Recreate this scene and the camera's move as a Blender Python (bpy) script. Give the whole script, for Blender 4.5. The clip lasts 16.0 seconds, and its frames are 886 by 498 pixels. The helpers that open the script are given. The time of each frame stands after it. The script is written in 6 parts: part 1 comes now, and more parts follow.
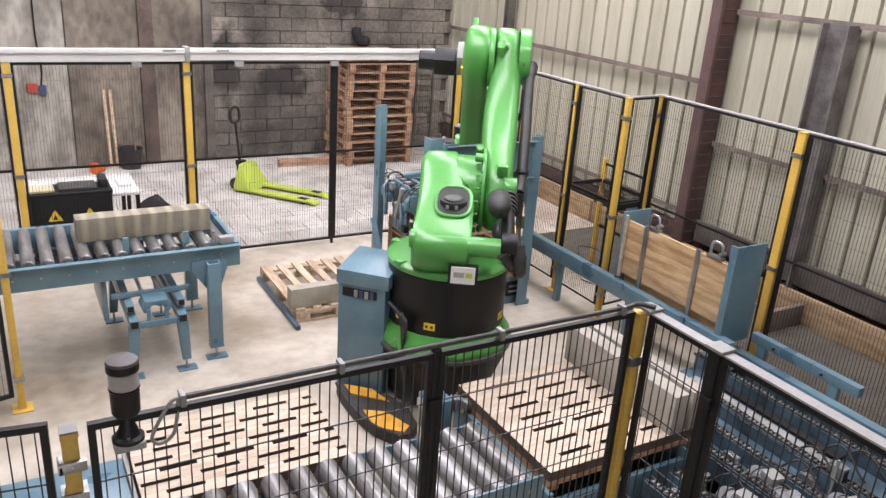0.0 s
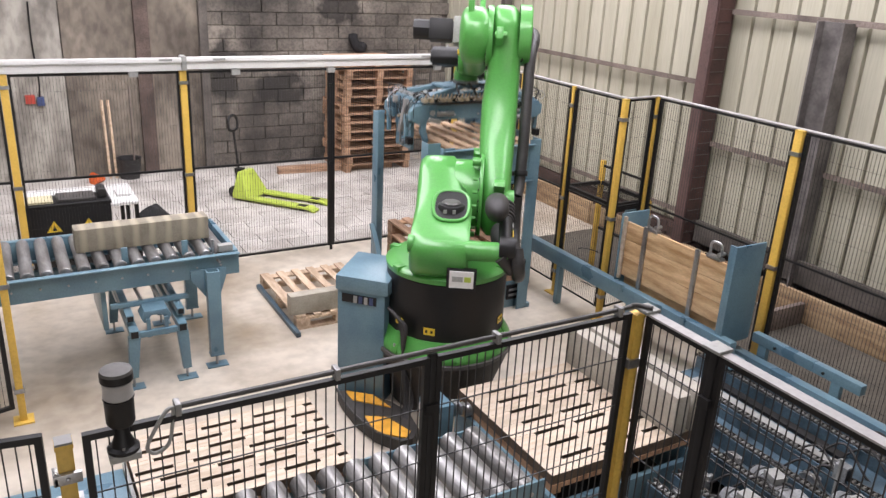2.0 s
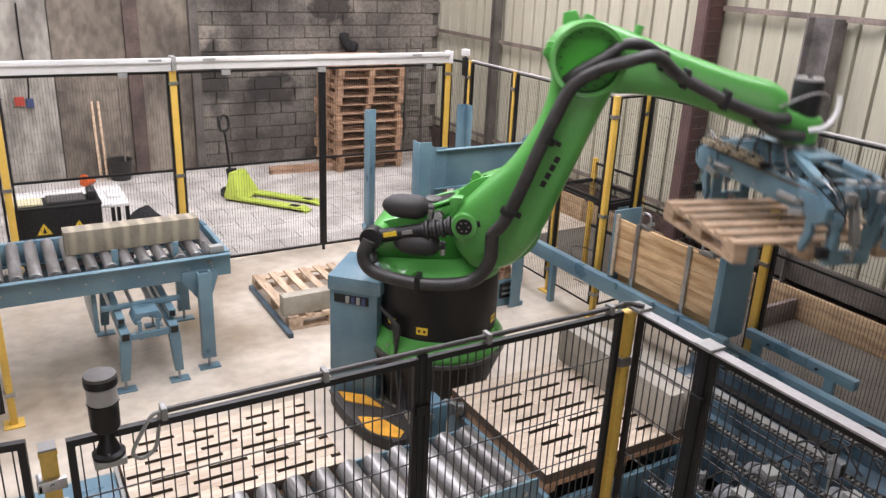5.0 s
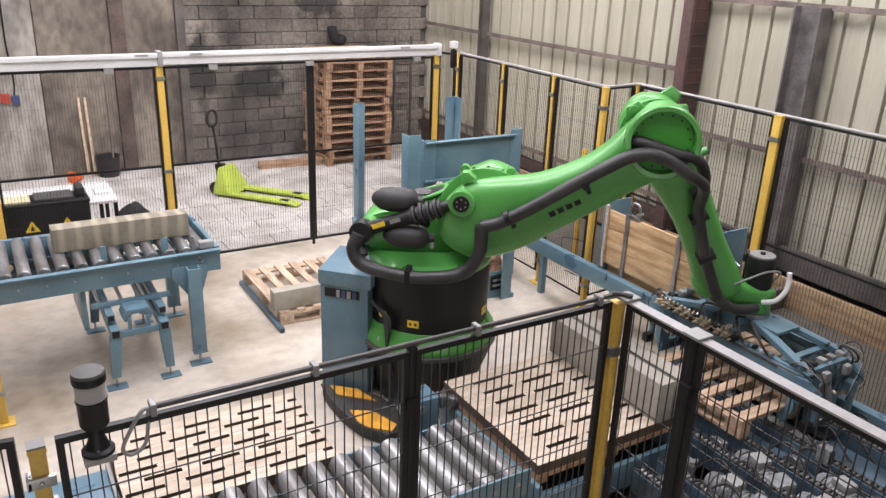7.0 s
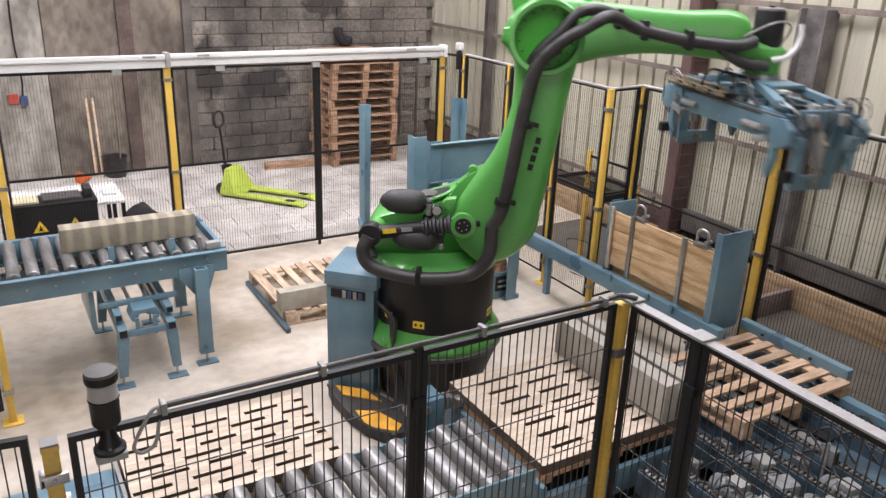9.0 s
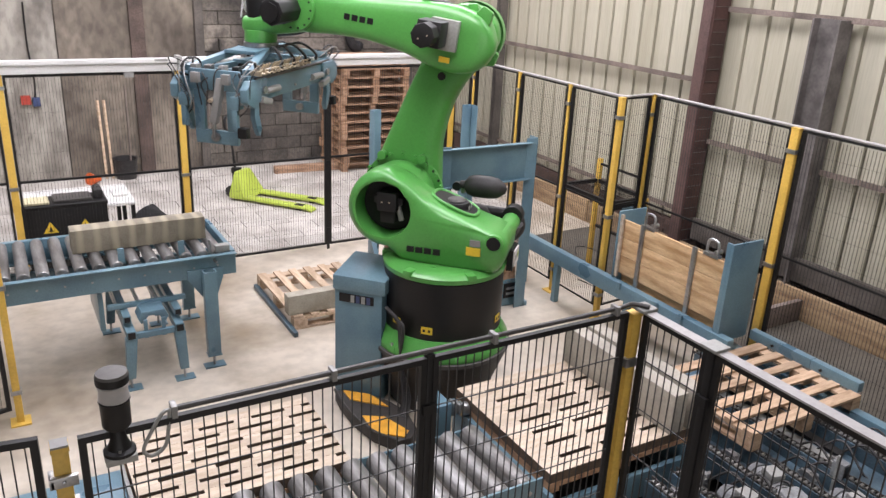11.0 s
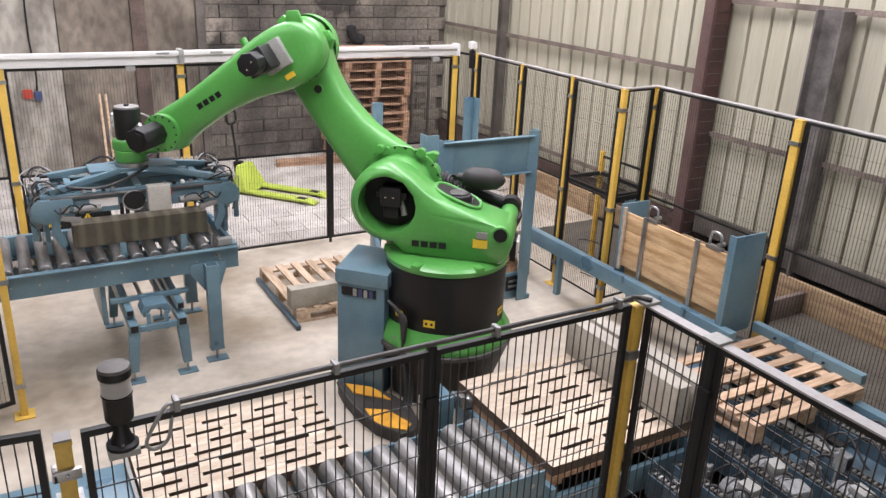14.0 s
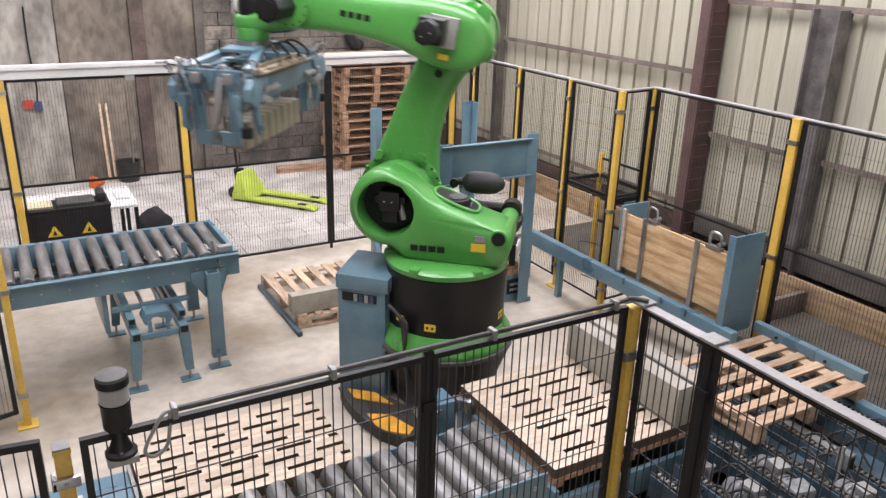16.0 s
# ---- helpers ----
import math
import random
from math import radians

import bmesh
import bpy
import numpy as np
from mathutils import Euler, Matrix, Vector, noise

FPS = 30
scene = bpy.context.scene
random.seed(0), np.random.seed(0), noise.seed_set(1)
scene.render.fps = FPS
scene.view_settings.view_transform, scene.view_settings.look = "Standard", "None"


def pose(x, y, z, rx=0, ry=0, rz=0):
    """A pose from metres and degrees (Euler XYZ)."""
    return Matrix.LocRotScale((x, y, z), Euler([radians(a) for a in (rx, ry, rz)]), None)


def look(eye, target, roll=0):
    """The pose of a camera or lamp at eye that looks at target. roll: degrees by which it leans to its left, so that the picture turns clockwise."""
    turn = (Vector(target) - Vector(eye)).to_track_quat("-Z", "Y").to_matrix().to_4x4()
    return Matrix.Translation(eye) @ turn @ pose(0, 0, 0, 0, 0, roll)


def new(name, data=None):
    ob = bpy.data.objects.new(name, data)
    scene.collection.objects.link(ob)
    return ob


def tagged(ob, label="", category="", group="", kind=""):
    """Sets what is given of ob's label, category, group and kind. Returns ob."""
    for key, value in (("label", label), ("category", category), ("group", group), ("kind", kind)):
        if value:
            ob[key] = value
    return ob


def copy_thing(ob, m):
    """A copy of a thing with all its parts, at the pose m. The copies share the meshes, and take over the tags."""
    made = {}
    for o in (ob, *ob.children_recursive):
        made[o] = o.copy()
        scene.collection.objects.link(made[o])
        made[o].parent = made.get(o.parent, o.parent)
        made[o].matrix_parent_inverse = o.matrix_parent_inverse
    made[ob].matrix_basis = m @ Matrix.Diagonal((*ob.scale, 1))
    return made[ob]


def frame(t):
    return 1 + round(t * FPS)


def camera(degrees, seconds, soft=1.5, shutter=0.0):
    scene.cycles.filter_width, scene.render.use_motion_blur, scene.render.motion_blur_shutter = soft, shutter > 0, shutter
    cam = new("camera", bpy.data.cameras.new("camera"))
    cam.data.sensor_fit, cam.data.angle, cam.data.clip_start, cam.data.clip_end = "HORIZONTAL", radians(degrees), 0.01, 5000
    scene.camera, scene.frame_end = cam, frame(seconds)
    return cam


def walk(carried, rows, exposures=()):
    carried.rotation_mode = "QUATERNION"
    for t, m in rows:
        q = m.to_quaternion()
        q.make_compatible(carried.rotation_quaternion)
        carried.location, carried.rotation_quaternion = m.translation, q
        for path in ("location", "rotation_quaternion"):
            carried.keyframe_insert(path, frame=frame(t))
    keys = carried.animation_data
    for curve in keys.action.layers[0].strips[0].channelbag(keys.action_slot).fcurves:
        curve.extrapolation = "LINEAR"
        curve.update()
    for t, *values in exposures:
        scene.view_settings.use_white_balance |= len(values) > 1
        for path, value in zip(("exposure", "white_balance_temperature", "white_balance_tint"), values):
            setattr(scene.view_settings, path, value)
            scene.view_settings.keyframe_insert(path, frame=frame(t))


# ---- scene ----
cam = camera(59.1, 16.0, soft=1.45, shutter=0.5)
PATH = [
    (0, (-0.035, -0.018, 3.463), (0.915, 1.596, 2.76), 4.0),
    (0.5, (-0.027, -0.016, 3.459), (0.923, 1.603, 2.768), 3.7),
    (1, (-0.021, -0.016, 3.458), (0.929, 1.604, 2.77), 3.5),
    (1.5, (-0.016, -0.02, 3.459), (0.931, 1.601, 2.77), 3.3),
    (2, (-0.014, -0.025, 3.462), (0.934, 1.594, 2.77), 3.0),
    (2.5, (-0.032, -0.023, 3.466), (0.918, 1.594, 2.773), 3.4),
    (3, (-0.026, -0.022, 3.464), (0.926, 1.596, 2.777), 3.4),
    (3.5, (-0.027, -0.016, 3.462), (0.926, 1.603, 2.776), 3.6),
    (4, (-0.014, -0.014, 3.46), (0.937, 1.605, 2.771), 3.2),
    (6.5, (0.019, -0.016, 3.455), (0.993, 1.582, 2.75), 2.2),
    (7, (0.018, -0.021, 3.457), (0.995, 1.573, 2.747), 2.2),
    (7.5, (0.02, -0.017, 3.454), (0.996, 1.576, 2.74), 2.3),
    (8, (0.026, -0.021, 3.455), (0.999, 1.572, 2.737), 2.0),
    (8.5, (0.02, -0.033, 3.463), (0.99, 1.561, 2.744), 1.8),
    (9, (0.002, -0.039, 3.47), (0.968, 1.562, 2.761), 2.2),

    (11.5, (-0.008, -0.018, 3.464), (0.944, 1.597, 2.769), 2.8),
    (12, (-0.004, -0.013, 3.461), (0.945, 1.603, 2.762), 2.8),
    (12.5, (0.0, -0.001, 3.454), (0.947, 1.612, 2.746), 2.9),
    (13, (-0.005, -0.004, 3.459), (0.941, 1.605, 2.739), 3.1),
    (13.5, (-0.002, -0.026, 3.468), (0.942, 1.583, 2.749), 2.7),
    (14, (-0.005, -0.019, 3.464), (0.94, 1.593, 2.752), 2.6),
    (14.5, (-0.005, -0.017, 3.462), (0.94, 1.599, 2.756), 2.6),
    (15, (0.003, -0.013, 3.458), (0.947, 1.603, 2.753), 2.5),
    (15.5, (0.008, -0.021, 3.462), (0.95, 1.595, 2.754), 2.2),
    (16, (0.009, -0.039, 3.47), (0.95, 1.58, 2.767), 1.7),
]
walk(cam, [(t, look(eye, target, roll)) for t, eye, target, roll in PATH])


# ---- world and light ----
world = bpy.data.worlds.new("world")
scene.world = world
world.use_nodes = True
wn = world.node_tree.nodes
sky = wn.new("ShaderNodeTexSky")
sky.sky_type, sky.sun_disc = "NISHITA", False
sky.sun_elevation, sky.sun_rotation = radians(42), radians(200)
wn["Background"].inputs["Strength"].default_value = 0.1
world.node_tree.links.new(sky.outputs[0], wn["Background"].inputs["Color"])
sun = new("sun", bpy.data.lights.new("sun", "SUN"))
sun.data.energy, sun.data.angle, sun.data.color = 0.9, radians(24), (1.0, 0.95, 0.88)
sun.matrix_world = look((-6, -14, 16), (0, 0, 0))


def opening_light(name, at, aim, w, h, power, colour):
    ob = new(name, bpy.data.lights.new(name, "AREA"))
    ob.data.shape, ob.data.size, ob.data.size_y = "RECTANGLE", w, h
    ob.data.energy, ob.data.color = power, colour
    ob.matrix_world = look(at, aim)
    return ob


ROOF = 6.2
SKYLIGHTS = (-2.4, 1.6, 5.4)
for sx, power in zip(SKYLIGHTS, (230, 650, 570)):
    opening_light("skylight_daylight", (sx, 6.8, ROOF - 0.06), (sx, 6.801, 0), 1.6, 10.4, power, (1.0, 0.955, 1.03))
# Fill lamp added at the unseen front opening, for the camera-facing sides
opening_light("doorway_daylight", (-1.0, -5.9, 2.5), (-1.0, 4, 2.2), 6.0, 5.0, 110, (0.98, 0.95, 1.0))
scene.view_settings.exposure = -0.01


# ---- mesh tools ----
class Mesh:
    def __init__(self):
        self.v, self.f = [], []

    def add(self, verts, faces, m=None):
        o = len(self.v)
        self.v += [tuple(m @ Vector(p)) if m else tuple(p) for p in verts]
        self.f += [tuple(i + o for i in f) for f in faces]
        return self

    def box(self, x0, y0, z0, x1, y1, z1, m=None):
        p = [(x, y, z) for z in (z0, z1) for x, y in ((x0, y0), (x1, y0), (x1, y1), (x0, y1))]
        return self.add(p, [(3, 2, 1, 0), (4, 5, 6, 7), (0, 1, 5, 4), (1, 2, 6, 5), (2, 3, 7, 6), (3, 0, 4, 7)], m)

    def bar(self, a, b, w, h, up=(0, 0, 1)):
        """A rectangular bar from a to b, w wide and h high."""
        a, b = Vector(a), Vector(b)
        d = (b - a).normalized()
        u = Vector(up)
        if abs(d.dot(u)) > 0.98:
            u = Vector((0, 1, 0))
        s = d.cross(u).normalized()
        u = s.cross(d)
        p = [e + s * (w / 2 * i) + u * (h / 2 * j) for e in (a, b) for i, j in ((-1, -1), (1, -1), (1, 1), (-1, 1))]
        return self.add(p, [(3, 2, 1, 0), (4, 5, 6, 7), (0, 1, 5, 4), (1, 2, 6, 5), (2, 3, 7, 6), (3, 0, 4, 7)])

    def cyl(self, a, b, r, r2=None, n=20, caps=True):
        a, b = Vector(a), Vector(b)
        r2 = r if r2 is None else r2
        d = (b - a).normalized()
        s = d.cross(Vector((0, 0, 1)) if abs(d.z) < 0.9 else Vector((1, 0, 0))).normalized()
        u = d.cross(s)
        ring = [s * math.cos(2 * math.pi * k / n) + u * math.sin(2 * math.pi * k / n) for k in range(n)]
        p = [a + q * r for q in ring] + [b + q * r2 for q in ring]
        f = [(k, (k + 1) % n, n + (k + 1) % n, n + k) for k in range(n)]
        if caps:
            f += [tuple(range(n - 1, -1, -1)), tuple(range(n, 2 * n))]
        return self.add(p, f)

    def turned(self, prof, n=32, m=None):
        """A body of revolution about z from (radius, height) rows."""
        p = [(r * math.cos(2 * math.pi * k / n), r * math.sin(2 * math.pi * k / n), z) for r, z in prof for k in range(n)]
        f = [(j * n + k, j * n + (k + 1) % n, (j + 1) * n + (k + 1) % n, (j + 1) * n + k) for j in range(len(prof) - 1) for k in range(n)]
        f += [tuple(range(n - 1, -1, -1)), tuple(range((len(prof) - 1) * n, len(prof) * n))]
        return self.add(p, f, m)

    def tube(self, pts, r, n=10, step=6):
        """A round hose through pts, smoothed."""
        pts = [Vector(p) for p in pts]
        q = [pts[0] + (pts[0] - pts[1])] + pts + [pts[-1] + (pts[-1] - pts[-2])]
        path = []
        for i in range(1, len(q) - 2):
            a, b, c, d = q[i - 1], q[i], q[i + 1], q[i + 2]
            for k in range(step):
                t = k / step
                path.append(0.5 * ((2 * b) + (c - a) * t + (2 * a - 5 * b + 4 * c - d) * t * t + (3 * b - a - 3 * c + d) * t ** 3))
        path.append(pts[-1])
        s = None
        verts = []
        for i, c in enumerate(path):
            d = (path[min(i + 1, len(path) - 1)] - path[max(i - 1, 0)]).normalized()
            if s is None:
                s = d.cross(Vector((0.3, 0.2, 0.93))).normalized()
            s = (s - d * s.dot(d)).normalized()
            u = d.cross(s)
            verts += [c + (s * math.cos(2 * math.pi * k / n) + u * math.sin(2 * math.pi * k / n)) * r for k in range(n)]
        f = [(j * n + k, j * n + (k + 1) % n, (j + 1) * n + (k + 1) % n, (j + 1) * n + k) for j in range(len(path) - 1) for k in range(n)]
        f += [tuple(range(n - 1, -1, -1)), tuple(range((len(path) - 1) * n, len(path) * n))]
        return self.add(verts, f)

    def prism(self, prof, d0, d1, to3):
        """A flat outline, counter-clockwise, made solid between the depths d0 and d1; to3(u, v, d) gives the place."""
        n = len(prof)
        p = [to3(u, v, d) for d in (d0, d1) for u, v in prof]
        f = [(k, (k + 1) % n, n + (k + 1) % n, n + k) for k in range(n)] + [tuple(range(n - 1, -1, -1)), tuple(range(n, 2 * n))]
        return self.add(p, f)

    def loft(self, rings):
        n = len(rings[0])
        p = [q for r in rings for q in r]
        f = [(j * n + k, j * n + (k + 1) % n, (j + 1) * n + (k + 1) % n, (j + 1) * n + k) for j in range(len(rings) - 1) for k in range(n)]
        f += [tuple(range(n - 1, -1, -1)), tuple(range((len(rings) - 1) * n, len(rings) * n))]
        return self.add(p, f)

    def data(self, name, mat, bevel=0.0, seg=2, smooth=35):
        me = bpy.data.meshes.new(name)
        me.from_pydata(self.v, [], self.f)
        bm = bmesh.new()
        bm.from_mesh(me)
        bmesh.ops.recalc_face_normals(bm, faces=bm.faces)
        if bevel:
            edges = [e for e in bm.edges if len(e.link_faces) == 2 and e.calc_face_angle(0) > 0.6]
            bmesh.ops.bevel(bm, geom=edges, offset=bevel, segments=seg, profile=0.6, affect="EDGES", clamp_overlap=True)
        bm.to_mesh(me)
        bm.free()
        me.materials.append(mat)
        for p in me.polygons:
            p.use_smooth = True
        me.set_sharp_from_angle(angle=radians(smooth))
        return me

    def obj(self, name, mat, parent=None, label="", bevel=0.0, seg=2, smooth=35):
        ob = new(name, self.data(name, mat, bevel, seg, smooth))
        if parent is not None:
            ob.parent = parent
        return tagged(ob, label)


def thing(name, label, category, m=None, group="", kind=""):
    ob = new(name)
    ob.empty_display_size = 0.1
    if m is not None:
        ob.matrix_basis = m
    return tagged(ob, label, category, group, kind)


def solid(name, mesh, mat, label, category, group="", bevel=0.0, kind=""):
    return tagged(mesh.obj(name, mat, bevel=bevel), label, category, group, kind)


def circle(cx, cy, r, a0=0, a1=360, n=24):
    return [(cx + r * math.cos(radians(a0 + (a1 - a0) * k / n)), cy + r * math.sin(radians(a0 + (a1 - a0) * k / n))) for k in range(n + (a1 - a0 < 360))]


XZ = lambda u, v, d: (u, d, v)   # outline in x and z, depth along y
YZ = lambda u, v, d: (d, u, v)   # outline in y and z, depth along x


# ---- materials ----
def material(name, base, rough=0.5, metal=0.0, vary=0.15, scale=3.0, fine=60.0, bump=0.1, dark=None, coat=0.0, stretch=(1, 1, 1), tone=0.0, wide=False):
    """Base colour with large stains and fine grain; dark: the stains' colour; tone: how far the pieces differ; wide: the stains run on from piece to piece."""
    mat = bpy.data.materials.new(name)
    mat.use_nodes = True
    nt = mat.node_tree
    n, link = nt.nodes, nt.links.new
    bsdf = n["Principled BSDF"]
    tc = n.new("ShaderNodeTexCoord")
    mp = n.new("ShaderNodeMapping")
    mp.inputs["Scale"].default_value = stretch
    link(tc.outputs["Object"], mp.inputs["Vector"])
    where = mp.outputs[0]
    if tone:
        ident, shift = n.new("ShaderNodeObjectInfo"), n.new("ShaderNodeVectorMath")
        shift.operation = "MULTIPLY_ADD"
        shift.inputs[1].default_value = (31.0, 17.0, 23.0)
        link(ident.outputs["Random"], shift.inputs[0])
        link(mp.outputs[0], shift.inputs[2])
        where = shift.outputs[0]
    big, small = n.new("ShaderNodeTexNoise"), n.new("ShaderNodeTexNoise")
    big.inputs["Scale"].default_value, big.inputs["Detail"].default_value = scale, 6
    small.inputs["Scale"].default_value, small.inputs["Detail"].default_value = fine, 4
    for t in (big, small):
        link(where, t.inputs["Vector"])
    if wide:
        place = n.new("ShaderNodeNewGeometry")
        link(place.outputs["Position"], big.inputs["Vector"])
    ramp = n.new("ShaderNodeValToRGB")
    d = dark or tuple(c * (1 - vary * 1.6) for c in base)
    ramp.color_ramp.elements[0].color, ramp.color_ramp.elements[0].position = (*d, 1), 0.32
    ramp.color_ramp.elements[1].color, ramp.color_ramp.elements[1].position = (*(min(1, c * (1 + vary * 0.4)) for c in base), 1), 0.62
    link(big.outputs["Fac"], ramp.inputs["Fac"])
    mix = n.new("ShaderNodeMix")
    mix.data_type, mix.blend_type = "RGBA", "MULTIPLY"
    mix.inputs["Factor"].default_value = 1.0
    r2 = n.new("ShaderNodeValToRGB")
    lo = 1 - vary
    r2.color_ramp.elements[0].color, r2.color_ramp.elements[0].position = (lo, lo, lo, 1), 0.35
    r2.color_ramp.elements[1].color, r2.color_ramp.elements[1].position = (1, 1, 1, 1), 0.6
    link(small.outputs["Fac"], r2.inputs["Fac"])
    link(ramp.outputs[0], mix.inputs["A"])
    link(r2.outputs[0], mix.inputs["B"])
    out = mix.outputs["Result"]
    if tone:
        info = n.new("ShaderNodeObjectInfo")
        m2 = n.new("ShaderNodeMapRange")
        m2.inputs["To Min"].default_value, m2.inputs["To Max"].default_value = 1 - tone, 1 + tone * 0.4
        link(info.outputs["Random"], m2.inputs["Value"])
        hs = n.new("ShaderNodeHueSaturation")
        link(m2.outputs[0], hs.inputs["Value"])
        link(out, hs.inputs["Color"])
        out = hs.outputs[0]
    link(out, bsdf.inputs["Base Color"])
    rr = n.new("ShaderNodeMapRange")
    rr.inputs["To Min"].default_value, rr.inputs["To Max"].default_value = max(0.05, rough - 0.12), min(1, rough + 0.12)
    link(big.outputs["Fac"], rr.inputs["Value"])
    link(rr.outputs[0], bsdf.inputs["Roughness"])
    bsdf.inputs["Metallic"].default_value = metal
    bsdf.inputs["Coat Weight"].default_value = coat
    if bump:
        b = n.new("ShaderNodeBump")
        b.inputs["Strength"].default_value, b.inputs["Distance"].default_value = bump, 0.004
        link(small.outputs["Fac"], b.inputs["Height"])
        link(b.outputs[0], bsdf.inputs["Normal"])
    return mat


GREEN = material("green_paint", (0.085, 0.325, 0.065), 0.36, vary=0.08, scale=2, bump=0.02, coat=0.25)
BLACK = material("black_paint", (0.010, 0.0095, 0.010), 0.5, vary=0.2, bump=0.03)
BLACK.node_tree.nodes["Principled BSDF"].inputs["Specular IOR Level"].default_value = 0.38
RUBBER = material("black_rubber", (0.028, 0.026, 0.026), 0.55, vary=0.25, bump=0.1)
BLUE = material("blue_paint", (0.142, 0.235, 0.278), 0.31, vary=0.14, scale=2.5, fine=90, bump=0.04, dark=(0.088, 0.16, 0.215))
YELLOW = material("yellow_paint", (0.70, 0.45, 0.085), 0.45, vary=0.12, bump=0.03)
LABEL = material("label_yellow", (0.75, 0.52, 0.04), 0.4, vary=0.08, bump=0.0)
WHITE = material("white_paint", (0.72, 0.71, 0.69), 0.4, vary=0.06, bump=0.02)
GREY = material("grey_paint", (0.33, 0.33, 0.31), 0.45, vary=0.15, bump=0.04)
LENS = material("grey_plastic", (0.25, 0.245, 0.235), 0.35, vary=0.06, bump=0.0)
STEEL = material("bare_steel", (0.45, 0.45, 0.45), 0.35, metal=0.9, vary=0.2, scale=6, bump=0.05)
ROLLER = material("roller_steel", (0.34, 0.335, 0.33), 0.36, metal=0.6, vary=0.18, scale=5, fine=30, bump=0.04, dark=(0.16, 0.15, 0.14), tone=0.2, stretch=(2.5, 2.5, 0.5))
CHAIN = material("chain_steel", (0.16, 0.15, 0.14), 0.35, metal=0.8, vary=0.3, scale=20, bump=0.1)
BRASS = material("brass_fitting", (0.52, 0.43, 0.31), 0.42, metal=0.5, vary=0.1, bump=0.0)
HOSE = material("hose_rubber", (0.035, 0.033, 0.032), 0.5, vary=0.3, scale=8, fine=120, bump=0.15)
FLOOR = material("floor_concrete", (0.55, 0.495, 0.415), 0.34, vary=0.18, scale=0.9, fine=7, bump=0.06, dark=(0.28, 0.225, 0.16))
PAVER = material("paver_concrete", (0.53, 0.50, 0.46), 0.65, vary=0.16, scale=2.2, fine=30, bump=0.15, dark=(0.34, 0.31, 0.275), tone=0.12, wide=True)
BLOCKS = material("wall_block", (0.24, 0.21, 0.178), 0.9, vary=0.35, scale=0.9, fine=22, bump=0.6, dark=(0.055, 0.047, 0.041), tone=0.22, wide=True)
MORTAR = material("wall_mortar", (0.15, 0.13, 0.11), 0.95, vary=0.3, scale=1.2, fine=25, bump=0.5)
RENDER = material("wall_render", (0.235, 0.20, 0.16), 0.9, vary=0.35, scale=1.1, fine=9, bump=0.35, dark=(0.08, 0.064, 0.052), stretch=(1, 1, 0.55))
PLASTER = material("wall_plaster", (0.37, 0.345, 0.30), 0.85, vary=0.3, scale=2.0, fine=11, bump=0.25, dark=(0.125, 0.105, 0.088), stretch=(1, 1, 0.5))
SHEET = material("wall_sheet", (0.45, 0.425, 0.335), 0.42, vary=0.1, scale=0.9, fine=14, bump=0.03, dark=(0.375, 0.35, 0.265), stretch=(1, 4, 0.25))
# Two tones of one oxide paint: the column's shaded side and lit front
OXIDE_SHADED = material("oxide_steel_shaded", (0.075, 0.035, 0.03), 0.7, vary=0.3, scale=4, bump=0.1)
OXIDE_LIT = material("oxide_steel_lit", (0.115, 0.066, 0.058), 0.65, vary=0.3, scale=3, bump=0.1, dark=(0.07, 0.042, 0.038))
FADED = material("faded_brown_steel", (0.125, 0.088, 0.073), 0.75, vary=0.35, scale=3, bump=0.12)
GIRT = material("girt_steel", (0.21, 0.165, 0.14), 0.65, vary=0.3, scale=3, bump=0.1)
DARKSTEEL = material("dark_steel", (0.115, 0.10, 0.088), 0.6, vary=0.3, scale=3, bump=0.1)
DUSTYSTEEL = material("dusty_steel", (0.2, 0.18, 0.17), 0.6, metal=0.0, vary=0.2, scale=4, fine=30, bump=0.05, dark=(0.09, 0.08, 0.075), tone=0.25)
BRICK = material("plinth_brick", (0.12, 0.075, 0.06), 0.9, vary=0.3, scale=3, bump=0.4, tone=0.25)
WOOD = material("pallet_wood", (0.47, 0.30, 0.195), 0.8, vary=0.25, scale=4, fine=45, bump=0.2, dark=(0.26, 0.145, 0.085), stretch=(1, 6, 6), tone=0.3)
WOODY = material("pallet_wood_across", (0.46, 0.28, 0.165), 0.8, vary=0.25, scale=4, fine=45, bump=0.2, dark=(0.28, 0.155, 0.09), stretch=(6, 1, 6), tone=0.3)
PALE = material("pale_wood", (0.57, 0.48, 0.38), 0.75, vary=0.16, scale=4, fine=50, bump=0.15, dark=(0.48, 0.38, 0.275), stretch=(1, 7, 7), tone=0.16)
PLANK = material("knotty_plank", (0.66, 0.46, 0.26), 0.65, vary=0.2, scale=3, fine=30, bump=0.12, dark=(0.40, 0.23, 0.10), stretch=(6, 0.8, 6), tone=0.12)
CONCRETE = material("cast_concrete", (0.36, 0.33, 0.27), 0.85, vary=0.15, scale=6, fine=70, bump=0.3, dark=(0.27, 0.24, 0.19))
LIME = material("lime_paint", (0.44, 0.54, 0.085), 0.4, vary=0.12, bump=0.03)
ORANGE = material("orange_plastic", (0.75, 0.14, 0.03), 0.5, vary=0.1, bump=0.0)
REDP = material("red_plastic", (0.42, 0.06, 0.04), 0.4, vary=0.1, bump=0.0)
CAPGREY = material("dusty_cap", (0.105, 0.098, 0.09), 0.6, vary=0.2, bump=0.05)
WIRE = material("black_wire", (0.022, 0.022, 0.023), 0.4, vary=0.2, bump=0.0)
